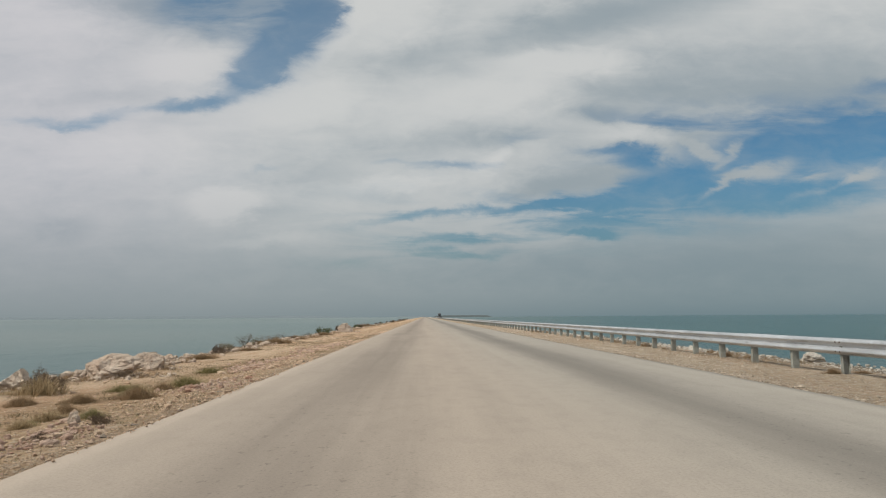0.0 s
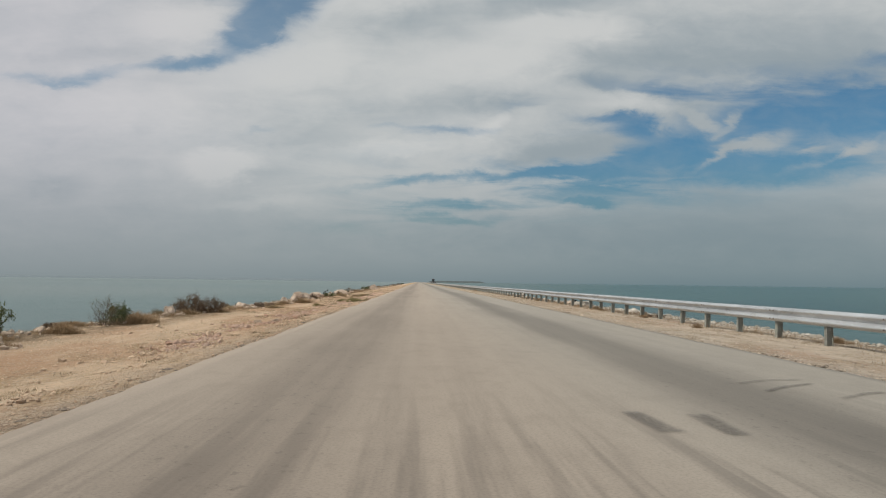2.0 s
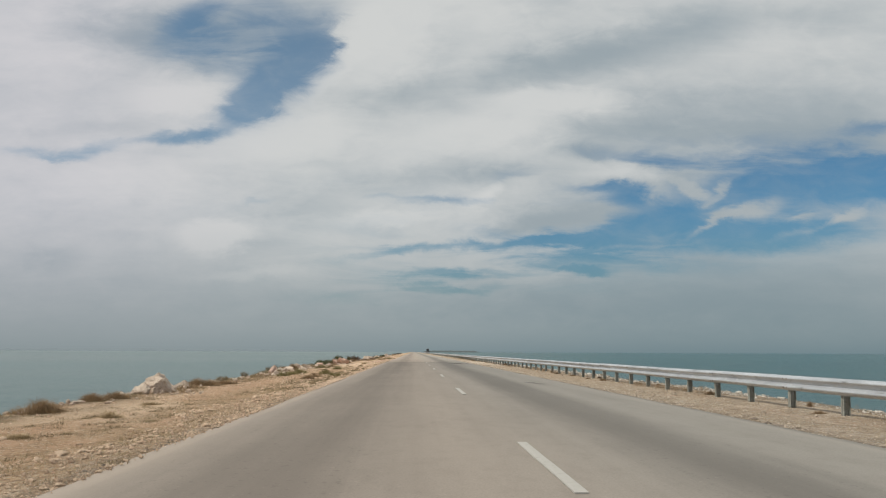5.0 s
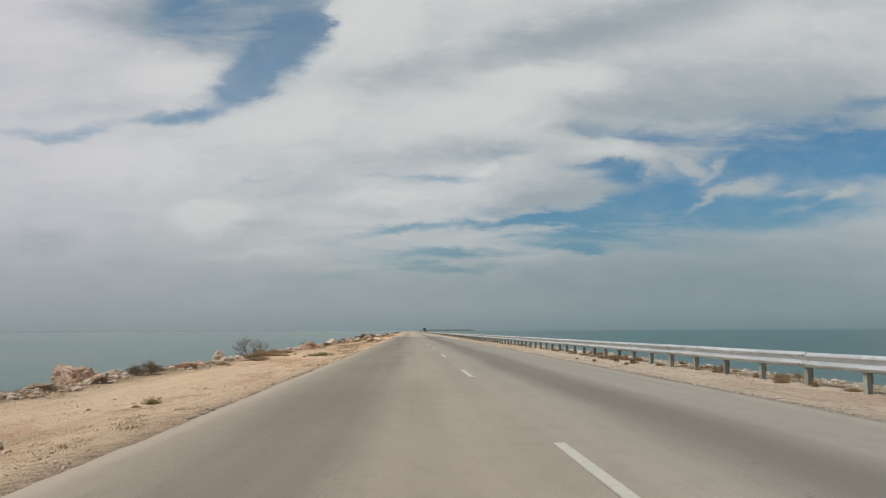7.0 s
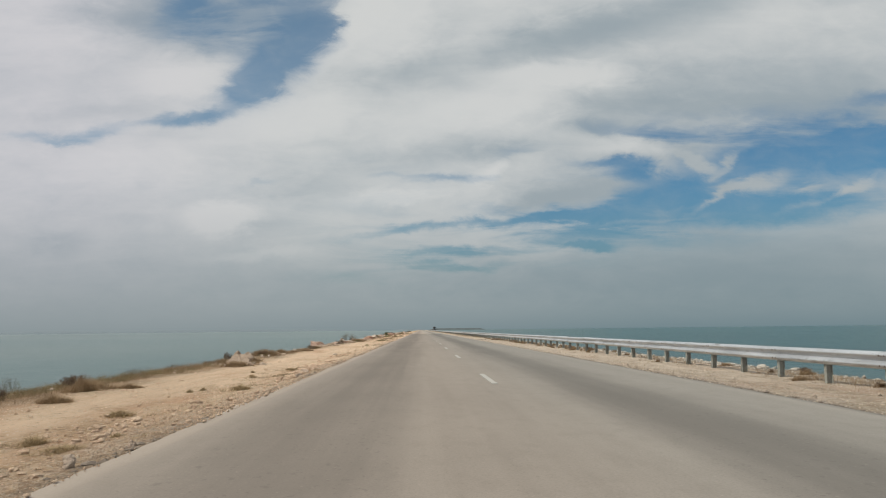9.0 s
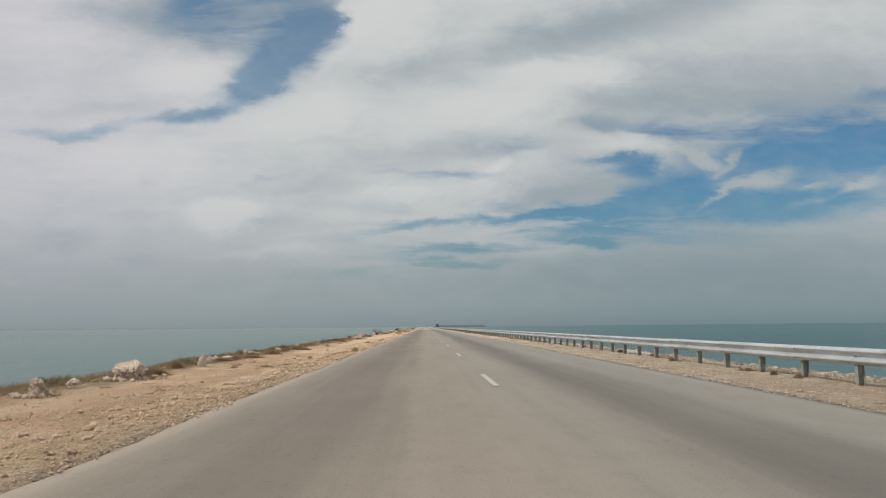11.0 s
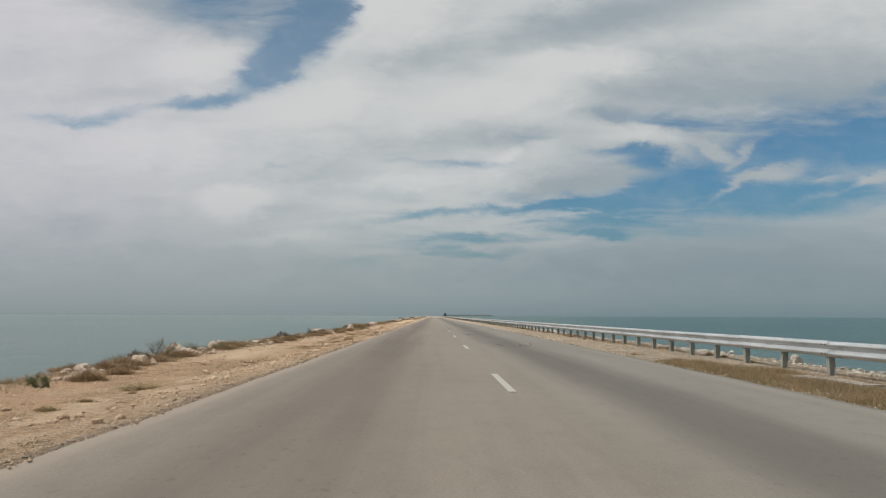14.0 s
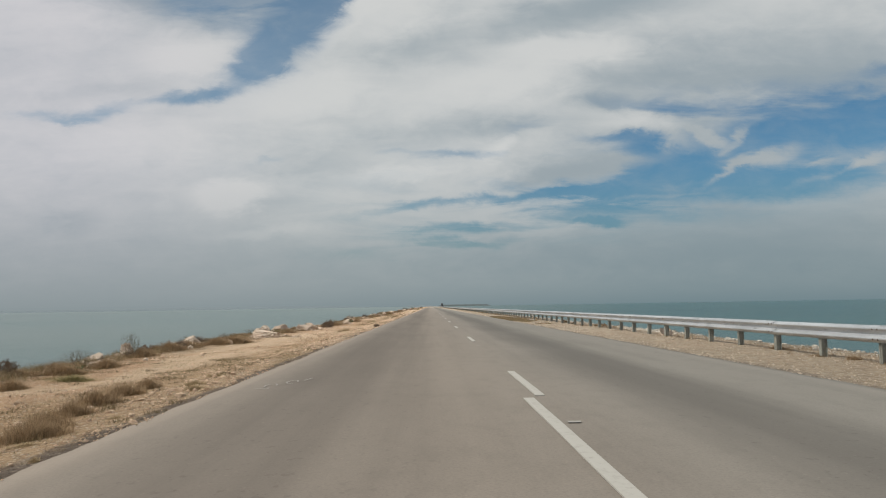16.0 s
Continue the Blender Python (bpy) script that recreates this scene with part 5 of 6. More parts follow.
def scatter_stones(name, count, pick, mat, label, seed, squash=0.7, subdiv=1):
    """Many small angular stones in one mesh; pick gives a place and a size."""
    rnd = random.Random(seed)
    shapes, tris = broken_shapes(seed, 14, max(1, subdiv))
    if subdiv == 0:
        shape = [Vector(c) for c in ((0.5, 0, 0), (-0.5, 0, 0), (0, 0.5, 0), (0, -0.5, 0), (0, 0, 0.5), (0, 0, -0.5))]
        tris = [(0, 2, 4), (2, 1, 4), (1, 3, 4), (3, 0, 4), (2, 0, 5), (1, 2, 5), (3, 1, 5), (0, 3, 5)]
    verts, faces = [], []
    for i in range(count):
        got = pick(rnd)
        if got is None:
            continue
        x, y, s = got
        z = ground_height(x, y) if not EDGE_WEST < x < EDGE_EAST else 0.0
        turn = rnd.uniform(0, math.tau)
        c, sn = math.cos(turn), math.sin(turn)
        sx, sy, sz = s * rnd.uniform(0.7, 1.3), s * rnd.uniform(0.6, 1.0), s * squash * rnd.uniform(0.6, 1.2)
        start = len(verts)
        for v in (shape if subdiv == 0 else rnd.choice(shapes)):
            j = rnd.uniform(0.72, 1.2) if subdiv == 0 else 1.0
            a, b = v.x * sx * j, v.y * sy * j
            verts.append((x + a * c - b * sn, y + a * sn + b * c, z + v.z * sz * j + sz * 0.18))
        faces += [tuple(start + k for k in t) for t in tris]
    return tagged(mesh_object(name, verts, faces, mat, False), label, kind="stuff")


def verge_stone(rnd):
    y = rnd.uniform(-455, 70)
    if rnd.random() < 0.6:
        x = EDGE_WEST + 0.08 - abs(rnd.gauss(0, 0.5))
    else:
        x = rnd.uniform(-9.7, EDGE_WEST - 0.05)
    thick = noise.noise((x * 0.35, y * 0.12, 4.0)) + 0.8 * noise.noise((x * 1.2, y * 0.5, 8.0)) + level(VERGE_STONES, y) - 0.75
    if thick < rnd.uniform(-0.25, 0.55):
        return None
    return x, y, min(0.15, 0.022 + rnd.expovariate(1 / (0.014 + 0.014 * max(0.0, min(1.0, thick)))))


def windrow_stone(rnd):
    """Stones pushed together in a low row beside the asphalt."""
    y = rnd.uniform(-455, 70)
    x = -5.2 + 0.35 * noise.noise((0.0, y * 0.06, 84.0)) + rnd.gauss(0, 0.38)
    if noise.noise((1.0, y * 0.17, 94.0)) + level(VERGE_STONES, y) - 0.6 < rnd.uniform(-0.3, 0.4):
        return None
    return min(x, EDGE_WEST - 0.12), y, min(0.16, 0.024 + rnd.expovariate(1 / 0.022))


def cobble(rnd):
    """Larger loose stones, lying in drifts on the outer half of the gravel strip."""
    y = rnd.uniform(-455, 70)
    x = -5.35 - abs(rnd.gauss(0, 0.8)) if rnd.random() < 0.7 else rnd.uniform(-9.6, -4.7)
    thick = noise.noise((x * 0.5, y * 0.16, 204.0)) + 0.7 * noise.noise((x * 1.7, y * 0.8, 208.0)) + 1.3 * level(VERGE_STONES, y) - 0.85
    if thick < rnd.uniform(-0.2, 0.6):
        return None
    return x, y, min(0.24, 0.04 + rnd.expovariate(1 / 0.032))


def spoil_stone(rnd):
    """Pinkish stones tipped in loose heaps along the middle of the verge."""
    y = rnd.uniform(-40, 40)
    x = -6.0 + 0.7 * noise.noise((5.0, y * 0.05, 31.0)) + rnd.gauss(0, 0.45)
    if noise.noise((x * 0.5, y * 0.22, 37.0)) + 0.6 * noise.noise((x * 1.4, y * 0.9, 39.0)) < rnd.uniform(0.0, 0.5) - (0.15 if y > -75 else 0.0):
        return None
    return min(x, EDGE_WEST - 0.3), y, min(0.2, 0.035 + rnd.expovariate(1 / 0.03))


def east_stone(rnd):
    y = rnd.uniform(-455, 70)
    x = EDGE_EAST + 0.03 + (abs(rnd.gauss(0, 0.5)) if rnd.random() < 0.45 else rnd.uniform(0, 4.3))
    if noise.noise((x * 0.4, y * 0.1, 14.0)) < rnd.uniform(-0.6, 0.4):
        return None
    return x, y, min(0.13, 0.022 + rnd.expovariate(1 / 0.018))


BOULDERS = [r for r in PALE_ROCKS + PINK_ROCKS + BROWN_ROCKS if r[2] > 0.35]


def west_bank_stone(rnd):
    if rnd.random() < 0.25:
        bx, by, bw, bh = rnd.choice(BOULDERS)
        a, r = rnd.uniform(0, math.tau), bw * rnd.uniform(0.45, 1.1)
        return bx + r * math.cos(a), by + r * math.sin(a), min(0.3, 0.05 + rnd.expovariate(1 / 0.06))
    y = rnd.uniform(-460, 420) if rnd.random() < 0.85 else rnd.uniform(-60, 60)
    x = crest_west(y) + rnd.gauss(-0.3, 0.5)
    if noise.noise((x * 0.2, y * 0.11, 24.0)) + level(CREST_STONES, y) - 0.55 < rnd.uniform(-0.5, 0.4):
        return None
    return x, y, min(0.55, 0.05 + rnd.expovariate(1 / 0.075))


def east_bank_stone(rnd):
    y = rnd.uniform(-460, 260)
    x = 8.35 + abs(rnd.gauss(0, 0.75))
    if noise.noise((x * 0.3, y * 0.13, 34.0)) < rnd.uniform(-0.6, 0.3):
        return None
    return x, y, min(0.22, 0.03 + rnd.expovariate(1 / (0.03 if x < 8.9 else 0.036)))


scatter_stones("gravel", 150000, verge_stone, MAT_GRAVEL, "loose limestone gravel strewn over the sandy verge", 101, 0.7, 0)
scatter_stones("gravel", 60000, east_stone, MAT_EAST_GRAVEL, "loose limestone gravel below the guard rail", 102, 0.7, 0)
scatter_stones("gravel", 20000, windrow_stone, MAT_GRAVEL, "low row of larger limestone stones beside the asphalt", 106, 0.7, 1)
scatter_stones("gravel", 42000, cobble, MAT_GRAVEL, "pale cobbles and broken limestone strewn over the verge", 108, 0.55, 1)
scatter_stones("rubble", 12000, spoil_stone, MAT_PINK_ROCK, "pinkish limestone rubble tipped on the sandy verge", 107, 0.7, 1)
scatter_stones("rubble", 24000, west_bank_stone, MAT_PALE_ROCK, "pale limestone rubble spilling down the bank", 103, 0.75, 1)
scatter_stones("rubble", 60000, east_bank_stone, MAT_WHITE_ROCK, "pale limestone rubble between guard rail and sea", 104, 0.6, 1)


def scatter_grass(name, count, pick, mat, label, seed, many=5, half=0.0035, spread=0.06):
    rnd = random.Random(seed)
    verts, faces = [], []
    for i in range(count):
        got = pick(rnd)
        if got is None:
            continue
        x, y, h = got
        z = ground_height(x, y) - 0.01
        for k in range(many):
            a = rnd.uniform(0, math.tau)
            bx, by = x + rnd.gauss(0, spread), y + rnd.gauss(0, spread)
            wx, wy = math.cos(a) * half, math.sin(a) * half
            hh = h * rnd.uniform(0.5, 1.1)
            s = len(verts)
            verts += [(bx - wx, by - wy, z), (bx + wx, by + wy, z), (bx + rnd.gauss(0, 0.55) * hh, by + rnd.gauss(0, 0.55) * hh, z + hh)]
            faces.append((s, s + 1, s + 2))
    return tagged(mesh_object(name, verts, faces, mat, False), label, kind="stuff")


def crest_blade(rnd):
    if rnd.random() < 0.16:
        bx, by, bw, bh = rnd.choice(BOULDERS)
        a, r = rnd.uniform(0, math.tau), bw * rnd.uniform(0.4, 0.9)
        return bx + r * math.cos(a), by + r * math.sin(a), rnd.uniform(0.05, 0.2)
    y = rnd.uniform(-460, 300)
    off = rnd.gauss(0.1, 0.5)
    x = crest_west(y) + off
    thick = 0.8 * noise.noise((3.0, y * 0.16, 44.0)) + 0.5 * noise.noise((x * 0.5, y * 0.4, 47.0)) + level(CREST_GROWTH, y) - 0.5
    if thick < rnd.uniform(-0.2, 0.5):
        return None
    return x, y, rnd.uniform(0.06, 0.12 + 0.22 * min(1.0, max(0.0, thick)))


def crest_tuft(rnd):
    """Taller olive-brown growth that closes the gaps between the rocks of the crest."""
    y = rnd.uniform(-458, -60)
    x = crest_west(y) + rnd.gauss(-0.05, 0.35)
    thick = 0.9 * noise.noise((4.0, y * 0.11, 344.0)) + 0.4 * noise.noise((x * 0.8, y * 0.5, 347.0)) + level(CREST_GROWTH, y) - 0.35
    if thick < rnd.uniform(0.1, 0.7):
        return None
    return x, y, rnd.uniform(0.06, 0.12 + 0.2 * min(1.0, thick))


def verge_blade(rnd):
    y = rnd.uniform(-460, 60)
    x = rnd.uniform(-9.5, EDGE_WEST - 0.15)
    thick = 1.3 * noise.noise((x * 0.45, y * 0.13, 54.0)) + 0.9 * noise.noise((x * 1.6, y * 0.9, 57.0)) + level(VERGE_GROWTH, y) - 0.5
    if thick < rnd.uniform(0.4, 0.8) or (-9.2 < x < -7.2 and rnd.random() < 0.6):
        return None
    return x, y, rnd.uniform(0.015, 0.06)


def small_tuft(rnd):
    y = rnd.uniform(-460, 60)
    x = rnd.uniform(-9.3, EDGE_WEST - 0.2)
    thick = 0.8 * noise.noise((x * 0.3, y * 0.10, 154.0)) + level(VERGE_GROWTH, y) - 0.55
    if thick < rnd.uniform(0.15, 1.1) or (-9.2 < x < -7.4 and rnd.random() < 0.6):
        return None
    return x, y, rnd.uniform(0.03, 0.085)


def wild_tuft(rnd):
    """Loose tufts in drifts, thicker where the verge is grown over."""
    y = rnd.uniform(-460, 60)
    x = rnd.uniform(-9.6, EDGE_WEST - 0.5)
    thick = 0.9 * noise.noise((x * 0.45, y * 0.12, 254.0)) + 0.5 * noise.noise((x * 1.3, y * 0.5, 257.0)) + level(VERGE_GROWTH, y) - 0.5
    if thick < rnd.uniform(0.1, 0.9) or (-9.2 < x < -7.4 and rnd.random() < 0.5):
        return None
    return x, y, rnd.uniform(0.02, 0.035 + 0.06 * min(1.0, max(0.0, thick)))


def east_blade(rnd):
    y = rnd.uniform(-460, 60)
    x = rnd.gauss(7.95, 0.6)
    thick = noise.noise((x * 0.6, y * 0.16, 64.0)) + 0.5 * noise.noise((x * 1.6, y * 0.8, 67.0))
    if thick < rnd.uniform(-0.15, 0.55) or x < 5:
        return None
    return x, y, rnd.uniform(0.05, 0.22)


def shoulder_tuft(rnd):
    """Taller grass that has grown over the shoulder along a stretch of the rail."""
    y = rnd.uniform(-394, -358)
    x = rnd.uniform(4.7, 6.9)
    grown = 1.05 if -384 < y < -364 else 0.15
    mid = 5.5 + 0.4 * noise.noise((2.0, y * 0.2, 77.0))
    thick = grown - 0.45 * abs(x - mid) + 0.95 * noise.noise((x * 0.9, y * 0.35, 71.0)) + 0.6 * noise.noise((x * 2.4, y * 1.1, 73.0))
    if thick < rnd.uniform(0.25, 0.95):
        return None
    return x, y, rnd.uniform(0.03, 0.06 + 0.11 * min(1.0, thick))


def row_stone(rnd):
    """A short row of stones laid beside the asphalt."""
    return -5.15 + rnd.gauss(0, 0.12), rnd.uniform(-226.5, -218.5), min(0.22, 0.05 + rnd.expovariate(1 / 0.05))


scatter_grass("dry_grass", 130000, crest_blade, MAT_BROWN, "reddish-brown dry grass along the bank's crest", 201)
scatter_grass("dry_grass", 11000, crest_tuft, MAT_CREST, "olive-brown growth between the rocks of the crest", 210, 26, 0.005, 0.12)
scatter_grass("dry_grass", 60000, verge_blade, MAT_DRY, "thin straw-coloured grass on the sandy verge", 202, 11, 0.0032, 0.08)
scatter_grass("dry_grass", 70000, verge_blade, MAT_CREST, "thin olive-brown grass on the sandy verge", 204, 14, 0.0036, 0.08)
scatter_grass("dry_grass", 9000, small_tuft, MAT_TUFTS, "small brown tufts dotted over the sandy verge", 205, 60, 0.004, 0.09)
scatter_grass("dry_grass", 20000, wild_tuft, MAT_CREST, "loose olive-brown tufts in drifts over the verge", 206, 40, 0.0045, 0.11)
scatter_grass("dry_grass", 16000, wild_tuft, MAT_TUFTS, "loose brown tufts in drifts over the verge", 207, 40, 0.0045, 0.10)
scatter_grass("dry_grass", 40000, east_blade, MAT_BROWN, "low dry growth beneath the guard rail", 203)
scatter_grass("dry_grass", 1900, shoulder_tuft, MAT_BROWN, "brown grass grown over the shoulder by the rail", 208, 60, 0.0045, 0.10)
scatter_grass("dry_grass", 2000, shoulder_tuft, MAT_CREST, "olive-brown grass among the brown growth by the rail", 209, 50, 0.0045, 0.10)
scatter_stones("gravel", 90, row_stone, MAT_GRAVEL, "short row of pale limestone stones beside the asphalt", 109, 0.75, 1)


def asphalt_crumb(rnd):
    y = rnd.uniform(-455, 60)
    x = EDGE_WEST - abs(rnd.gauss(0.05, 0.16)) if rnd.random() < 0.6 else EDGE_EAST + abs(rnd.gauss(0.05, 0.14))
    if noise.noise((x * 0.2, y * 0.2, 74.0)) < rnd.uniform(-0.2, 0.4):
        return None
    return x, y, min(0.17, 0.025 + rnd.expovariate(1 / 0.03))


scatter_stones("asphalt_crumbs", 22000, asphalt_crumb, MAT_CRUMB, "dark broken asphalt crumbs along the road's frayed edges", 105, 0.4, 0)

# tufts between the posts
tuft_rnd = random.Random(88)
spots = []
for k in range(230):
    y = tuft_rnd.choice((tuft_rnd.uniform(-205, -150), tuft_rnd.uniform(-440, 30)))
    spots.append((tuft_rnd.uniform(6.9, 8.6), y, tuft_rnd.uniform(0.2, 0.7), tuft_rnd.uniform(0.08, 0.22)))
brown_tuft = tuft_kind("grass_tuft", (71, 72, 73), 36, 0.3, MAT_BROWN, "low brown grass tuft beneath the guard rail", "grass", 0.006)
brown_tuft(spots, "grass tufts beneath the guard rail")


# ---------------------------------------------------------------- slabs, stains and marks
def slab(x, y, length, width, turn):
    bm = bmesh.new()
    bmesh.ops.create_cube(bm, size=1.0)
    bmesh.ops.subdivide_edges(bm, edges=bm.edges, cuts=3, use_grid_fill=True)
    for v in bm.verts:
        p = v.co.copy()
        v.co = Vector((p.x * width, p.y * length, p.z * 0.12)) + noise.noise_vector((p.x * 3 + y, p.y * 5, p.z * 2)) * 0.02
    ob = link_mesh("concrete_slab", bm, MAT_SLAB)
    ob.location, ob.rotation_euler = (x, y, ground_height(x, y) + 0.03), (0, 0, turn)
    return tagged(ob, "broken grey concrete slab lying flat on the verge", "slab", "slabs by the guard rail")


def crumpled_bag(x, y, w, h):
    """A full plastic sack that has slumped, with a twisted neck."""
    bm = bmesh.new()
    bmesh.ops.create_icosphere(bm, subdivisions=4, radius=1.0)
    for v in bm.verts:
        q = v.co.copy()
        fold = 0.16 * noise.noise(q * 2.2) + 0.10 * abs(noise.noise(q * 5.0)) + 0.05 * noise.noise(q * 11.0)
        neck = max(0.0, q.x - 0.7) * 1.2
        v.co = Vector((q.x * w * 0.5 * (1 + fold + neck), q.y * w * 0.4 * (1 + fold) * (1 - neck), max(-0.25, q.z) * h * 0.6 * (1 + fold) + h * 0.15))
    ob = link_mesh("rubbish_bag", bm, MAT_BAG, None, True)
    ob.location = (x, y, ground_height(x, y))
    ob.rotation_euler = (0, 0, 0.4)
    return tagged(ob, "crumpled black plastic rubbish bag behind the guard rail", "rubbish bag")


MAT_BAG = rough_earth("black_plastic", (0.022, 0.022, 0.024), (0.012, 0.012, 0.013), (0.04, 0.04, 0.042), 1.0)
crumpled_bag(8.75, -6.7, 0.5, 0.3)
MAT_SLAB = rough_earth("broken_concrete", (0.40, 0.37, 0.33), (0.27, 0.24, 0.21), (0.50, 0.47, 0.42), 1.0)
slab(6.35, -370.2, 2.1, 0.45, 0.1)
slab(6.5, -381.6, 2.0, 0.5, -0.08)
slab(7.75, -383.2, 1.6, 0.6, 0.15)


def stain_material():
    m, nt, shader = material("dark_road_stain")
    at = place(nt)
    f = noise_tex(nt, scaled(nt, at, 2.2, 0.7), 1.0, 6, 0.7).outputs["Fac"]
    g = noise_tex(nt, at, 22.0, 4, 0.7).outputs["Fac"]
    shader.inputs["Base Color"].default_value = (0.115, 0.108, 0.10, 1)
    shader.inputs["Roughness"].default_value = 0.85
    uv = node(nt, "ShaderNodeSeparateXYZ", {0: node(nt, "ShaderNodeTexCoord").outputs["UV"]})
    across = remap(nt, fmath(nt, "ABSOLUTE", fmath(nt, "SUBTRACT", uv.outputs[0], 0.5)), 0.12, 0.5, 1.0, 0.0)
    ends = remap(nt, fmath(nt, "ABSOLUTE", fmath(nt, "SUBTRACT", uv.outputs[1], 0.5)), 0.40, 0.5, 1.0, 0.0)
    cover = fmath(nt, "MULTIPLY", remap(nt, f, 0.30, 0.62, 0.35, 1.0), remap(nt, g, 0.25, 0.6, 0.28, 0.54))
    link(nt, fmath(nt, "MULTIPLY", cover, fmath(nt, "MULTIPLY", across, ends)), shader.inputs["Alpha"])
    return m


MAT_STAIN = stain_material()

stain_count = 0


def stain(points, width, wobble=0.06):
    """A streak of dark rubber or oil along a line on the asphalt."""
    global stain_count
    stain_count += 1
    top = 0.0105 + 0.0006 * (stain_count % 5)
    line = []
    for (ax, ay), (bx, by) in zip(points, points[1:]):
        n = max(3, round(math.hypot(bx - ax, by - ay) / 0.3))
        line += [(ax + (bx - ax) * i / n, ay + (by - ay) * i / n) for i in range(n)]
    line.append(points[-1])
    verts, faces = [], []
    for i, (x, y) in enumerate(line):
        a, b = line[max(0, i - 1)], line[min(len(line) - 1, i + 1)]
        side = Vector((a[1] - b[1], b[0] - a[0])).normalized() * width * (0.5 + 0.18 * noise.noise((y * 0.8, x, 3)))
        drift = wobble * noise.noise((y * 0.9, x * 0.9, 0))
        verts += [(x + drift - side.x, y - side.y, top), (x + drift + side.x, y + side.y, top)]
    for i in range(len(verts) // 2 - 1):
        faces.append((2 * i, 2 * i + 1, 2 * i + 3, 2 * i + 2))
    ob = mesh_object("stain", verts, faces, MAT_STAIN)
    layer_uv = ob.data.uv_layers.new(name="across")
    last = len(verts) // 2 - 1
    for loop in ob.data.loops:
        layer_uv.data[loop.index].uv = (loop.vertex_index % 2, (loop.vertex_index // 2) / last)
    ob.parent = road_near
    return ob


stain([(0.08, -306.5), (0.16, -314.0), (0.32, -319.0), (0.46, -322.6)], 0.13, 0.02)
stain([(0.26, -310.5), (0.30, -314.5), (0.44, -319.0), (0.58, -322.0)], 0.07, 0.02)
stain([(2.5, -58.6), (3.1, -61.8), (3.9, -65.2)], 1.5, 0.3)
stain([(2.9, -60.0), (3.4, -62.6), (3.8, -64.4)], 0.9, 0.3)
stain([(2.7, -59.2), (3.3, -62.2), (3.85, -65.0)], 1.2, 0.3)
stain([(3.0, -107.0), (3.3, -109.0)], 0.5, 0.2)
stain([(0.9, -337.5), (1.05, -339.5)], 0.3)
for k, (x, y, l, w) in enumerate([(-2.6, -98.0, 0.4, 0.06), (-2.9, -100.5, 0.3, 0.05), (3.9, -341.5, 0.7, 0.16), (-0.6, -349.5, 0.3, 0.08), (0.8, -349.9, 0.25, 0.08), (1.8, -343.0, 0.9, 0.13),
                                  (1.4, -354.5, 1.8, 0.2), (2.4, -355.0, 1.6, 0.2), (-2.0, -356.5, 0.4, 0.1), (-3.2, -360.5, 0.5, 0.1), (0.35, -187.0, 0.3, 0.1)]):
    stain([(x, y + l / 2), (x + 0.05, y - l / 2)], w, 0.15)


MAT_FADED = paint("faded_road_paint", (0.31, 0.30, 0.28))


# tyre marks that swing across the eastern lane
stain([(0.2, -383.0), (0.9, -381.6), (1.5, -379.4)], 0.06)
stain([(0.6, -383.4), (1.3, -382.2), (2.1, -379.6)], 0.06)
stain([(1.2, -383.6), (2.0, -382.0), (2.7, -379.8)], 0.06)
stain([(1.9, -356.5), (2.7, -354.6), (3.0, -352.0)], 0.08)
stain([(1.5, -357.0), (2.2, -355.4), (2.4, -352.6)], 0.08)
stain([(2.4, -45.5), (2.9, -45.15), (3.4, -45.05)], 0.10)
stain([(2.45, -46.1), (2.9, -45.7), (3.35, -45.4)], 0.13)
stain([(0.55, -47.4), (0.66, -48.4)], 0.34)
stain([(1.12, -47.5), (1.16, -48.5)], 0.30)
stain([(3.0, -46.6), (3.5, -46.2), (3.75, -46.1)], 0.12)


def stroke(points, width):
    """A narrow hand-painted stroke on the asphalt."""
    verts, faces = [], []
    for i, (x, y) in enumerate(points):
        a, b = points[max(0, i - 1)], points[min(len(points) - 1, i + 1)]
        t = Vector((b[0] - a[0], b[1] - a[1])).normalized() * width / 2
        verts += [(x - t.y, y + t.x, 0.0125), (x + t.y, y - t.x, 0.0125)]
    faces = [(2 * i, 2 * i + 1, 2 * i + 3, 2 * i + 2) for i in range(len(points) - 1)]
    ob = mesh_object("paint_mark", verts, faces, MAT_FADED, False)
    ob.parent = road_near
    return ob


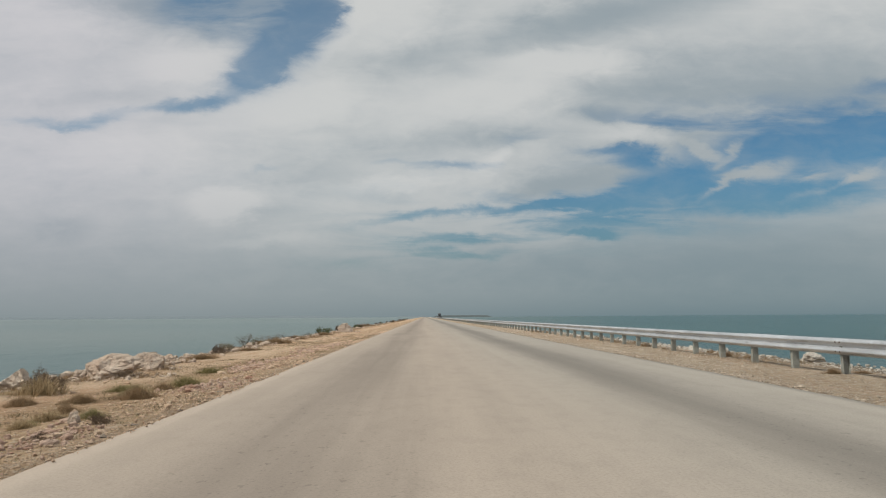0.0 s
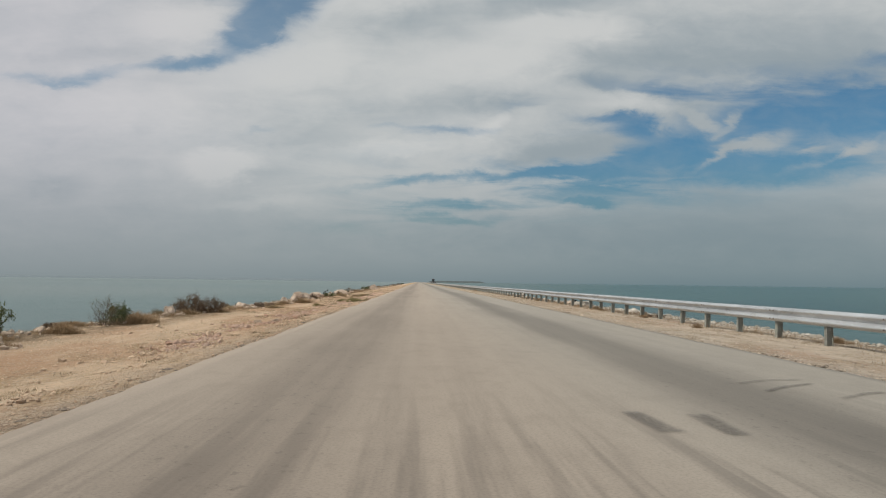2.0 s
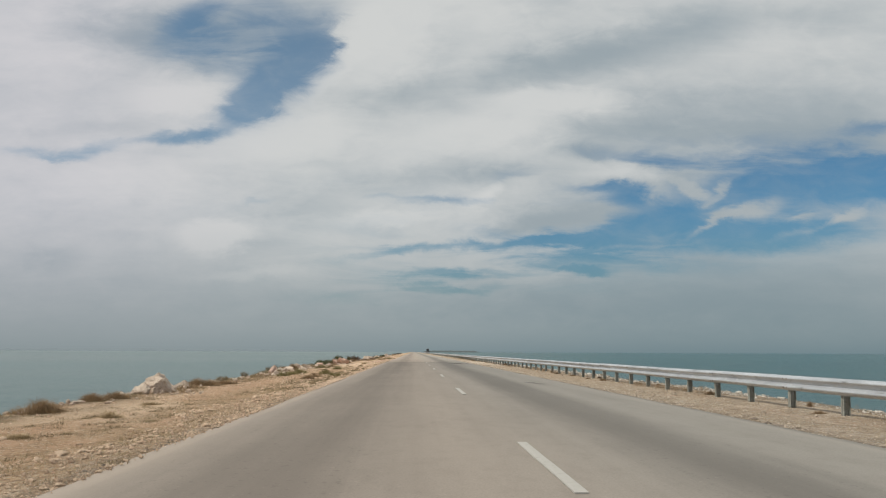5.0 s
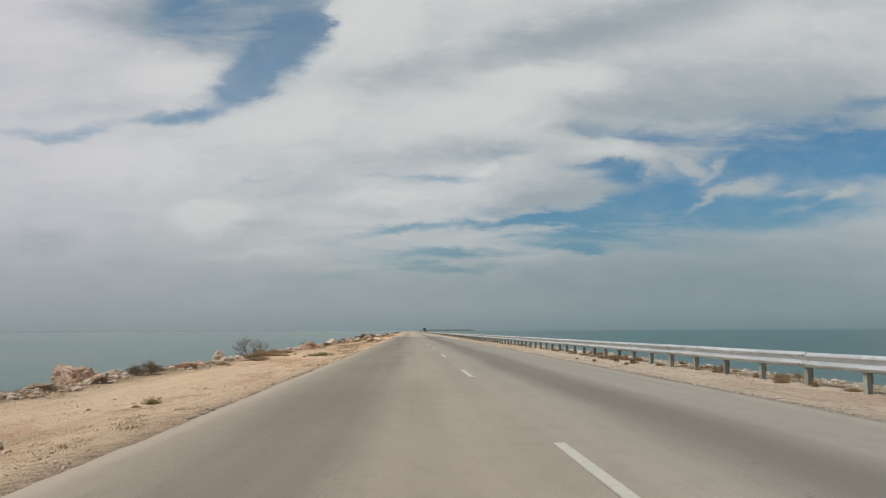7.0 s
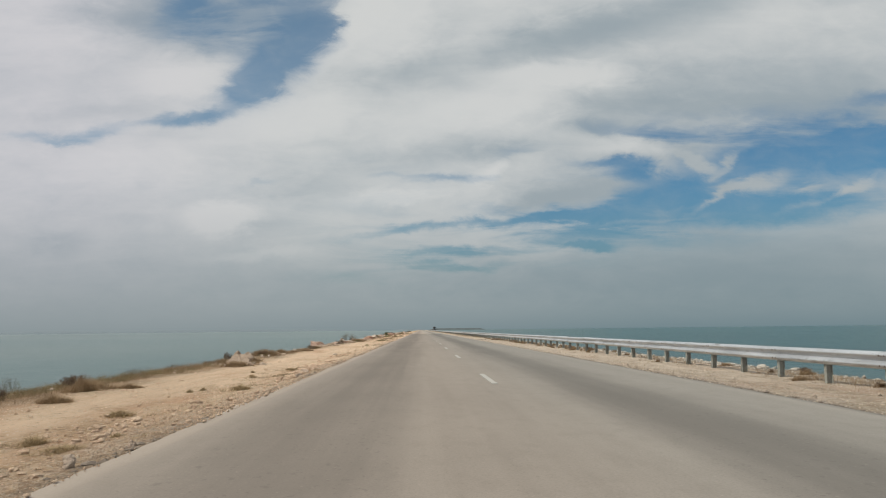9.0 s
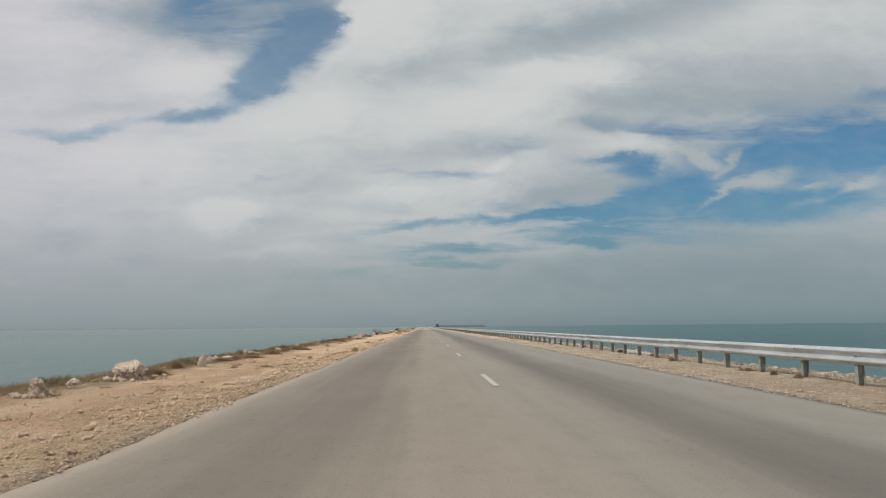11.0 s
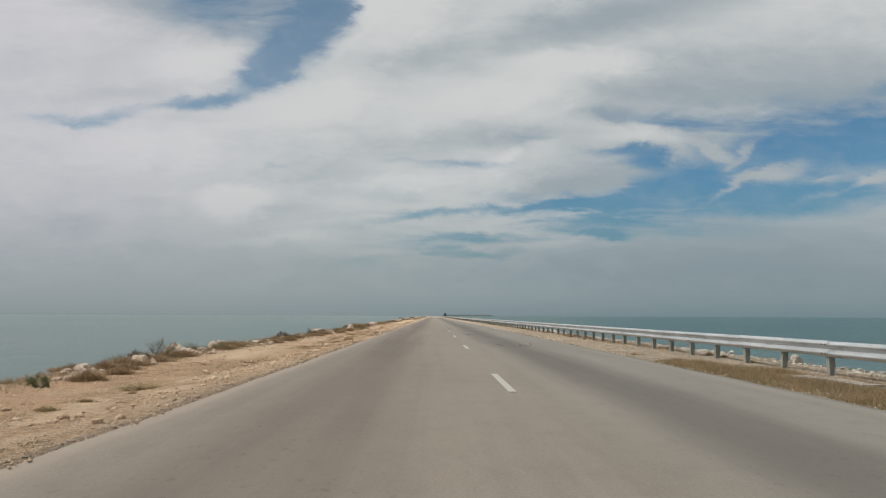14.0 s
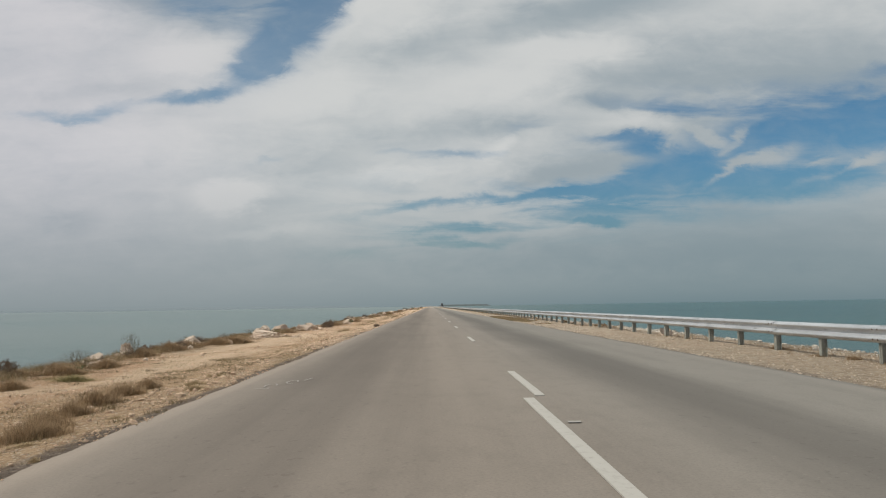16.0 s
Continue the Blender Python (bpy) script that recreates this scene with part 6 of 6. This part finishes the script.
# faded loops and bars painted by the road's western edge
for loop_x, loop_y in ((-3.55, -427.7), (-3.78, -428.2)):
    stroke([(loop_x + 0.08 * math.cos(a / 12 * math.tau), loop_y + 0.25 * math.sin(a / 12 * math.tau)) for a in range(11)], 0.022)
stroke([(-3.95, -428.6), (-3.72, -428.6)], 0.025)
stroke([(-3.40, -427.5), (-3.33, -427.1)], 0.025)
stroke([(-0.06, -418.1), (0.05, -418.1)], 0.09)
stroke([(-0.05, -432.1), (0.08, -432.1)], 0.09)

# ---------------------------------------------------------------- far land and the tower where the causeway ends
def far_land(x0, x1, y, height, seed, label, mat):
    """A low wooded shore: a long mound with a ragged top."""
    n = 90
    verts, faces = [], []
    for i in range(n + 1):
        x = x0 + (x1 - x0) * i / n
        f = min(1.0, min(i, n - i) / 9)
        top = SEA_Z + height * f * (0.9 + 0.2 * noise.noise((i * 0.23 + seed, 0, 0)) + 0.12 * noise.noise((i * 0.9 + seed, 3, 0)))
        verts += [(x, y - 25, SEA_Z - 1), (x, y, max(top, SEA_Z - 0.5)), (x, y + 40, SEA_Z - 1)]
    for i in range(n):
        for k in range(2):
            faces.append((3 * i + k, 3 * i + k + 3, 3 * i + k + 4, 3 * i + k + 1))
    return tagged(mesh_object("far_shore", verts, faces, mat), label, kind="structure")


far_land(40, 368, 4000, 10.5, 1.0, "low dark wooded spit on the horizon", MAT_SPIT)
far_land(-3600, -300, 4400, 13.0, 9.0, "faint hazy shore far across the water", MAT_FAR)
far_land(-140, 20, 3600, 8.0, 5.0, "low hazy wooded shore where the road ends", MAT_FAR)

MAT_TOWER = rough_earth("tower_concrete", (0.12, 0.125, 0.13), (0.09, 0.09, 0.095), (0.16, 0.16, 0.16), 0.2)
tower = new("tower")
tower.location = (29.0, 1480, -1.7)
tagged(tower, "small dark tower on a wide base beside the far road", "tower")
for name, r0, r1, z0, z1 in (("base", 6.5, 5.5, 0.0, 3.2), ("shaft", 2.6, 2.2, 3.2, 6.4), ("cabin", 3.1, 3.1, 6.4, 8.6), ("roof", 3.5, 0.6, 8.6, 9.8)):
    bm = bmesh.new()
    bmesh.ops.create_cone(bm, cap_ends=True, segments=8, radius1=r0, radius2=r1, depth=z1 - z0)
    bmesh.ops.translate(bm, verts=bm.verts, vec=(0, 0, (z0 + z1) / 2))
    link_mesh(name, bm, MAT_TOWER, tower)
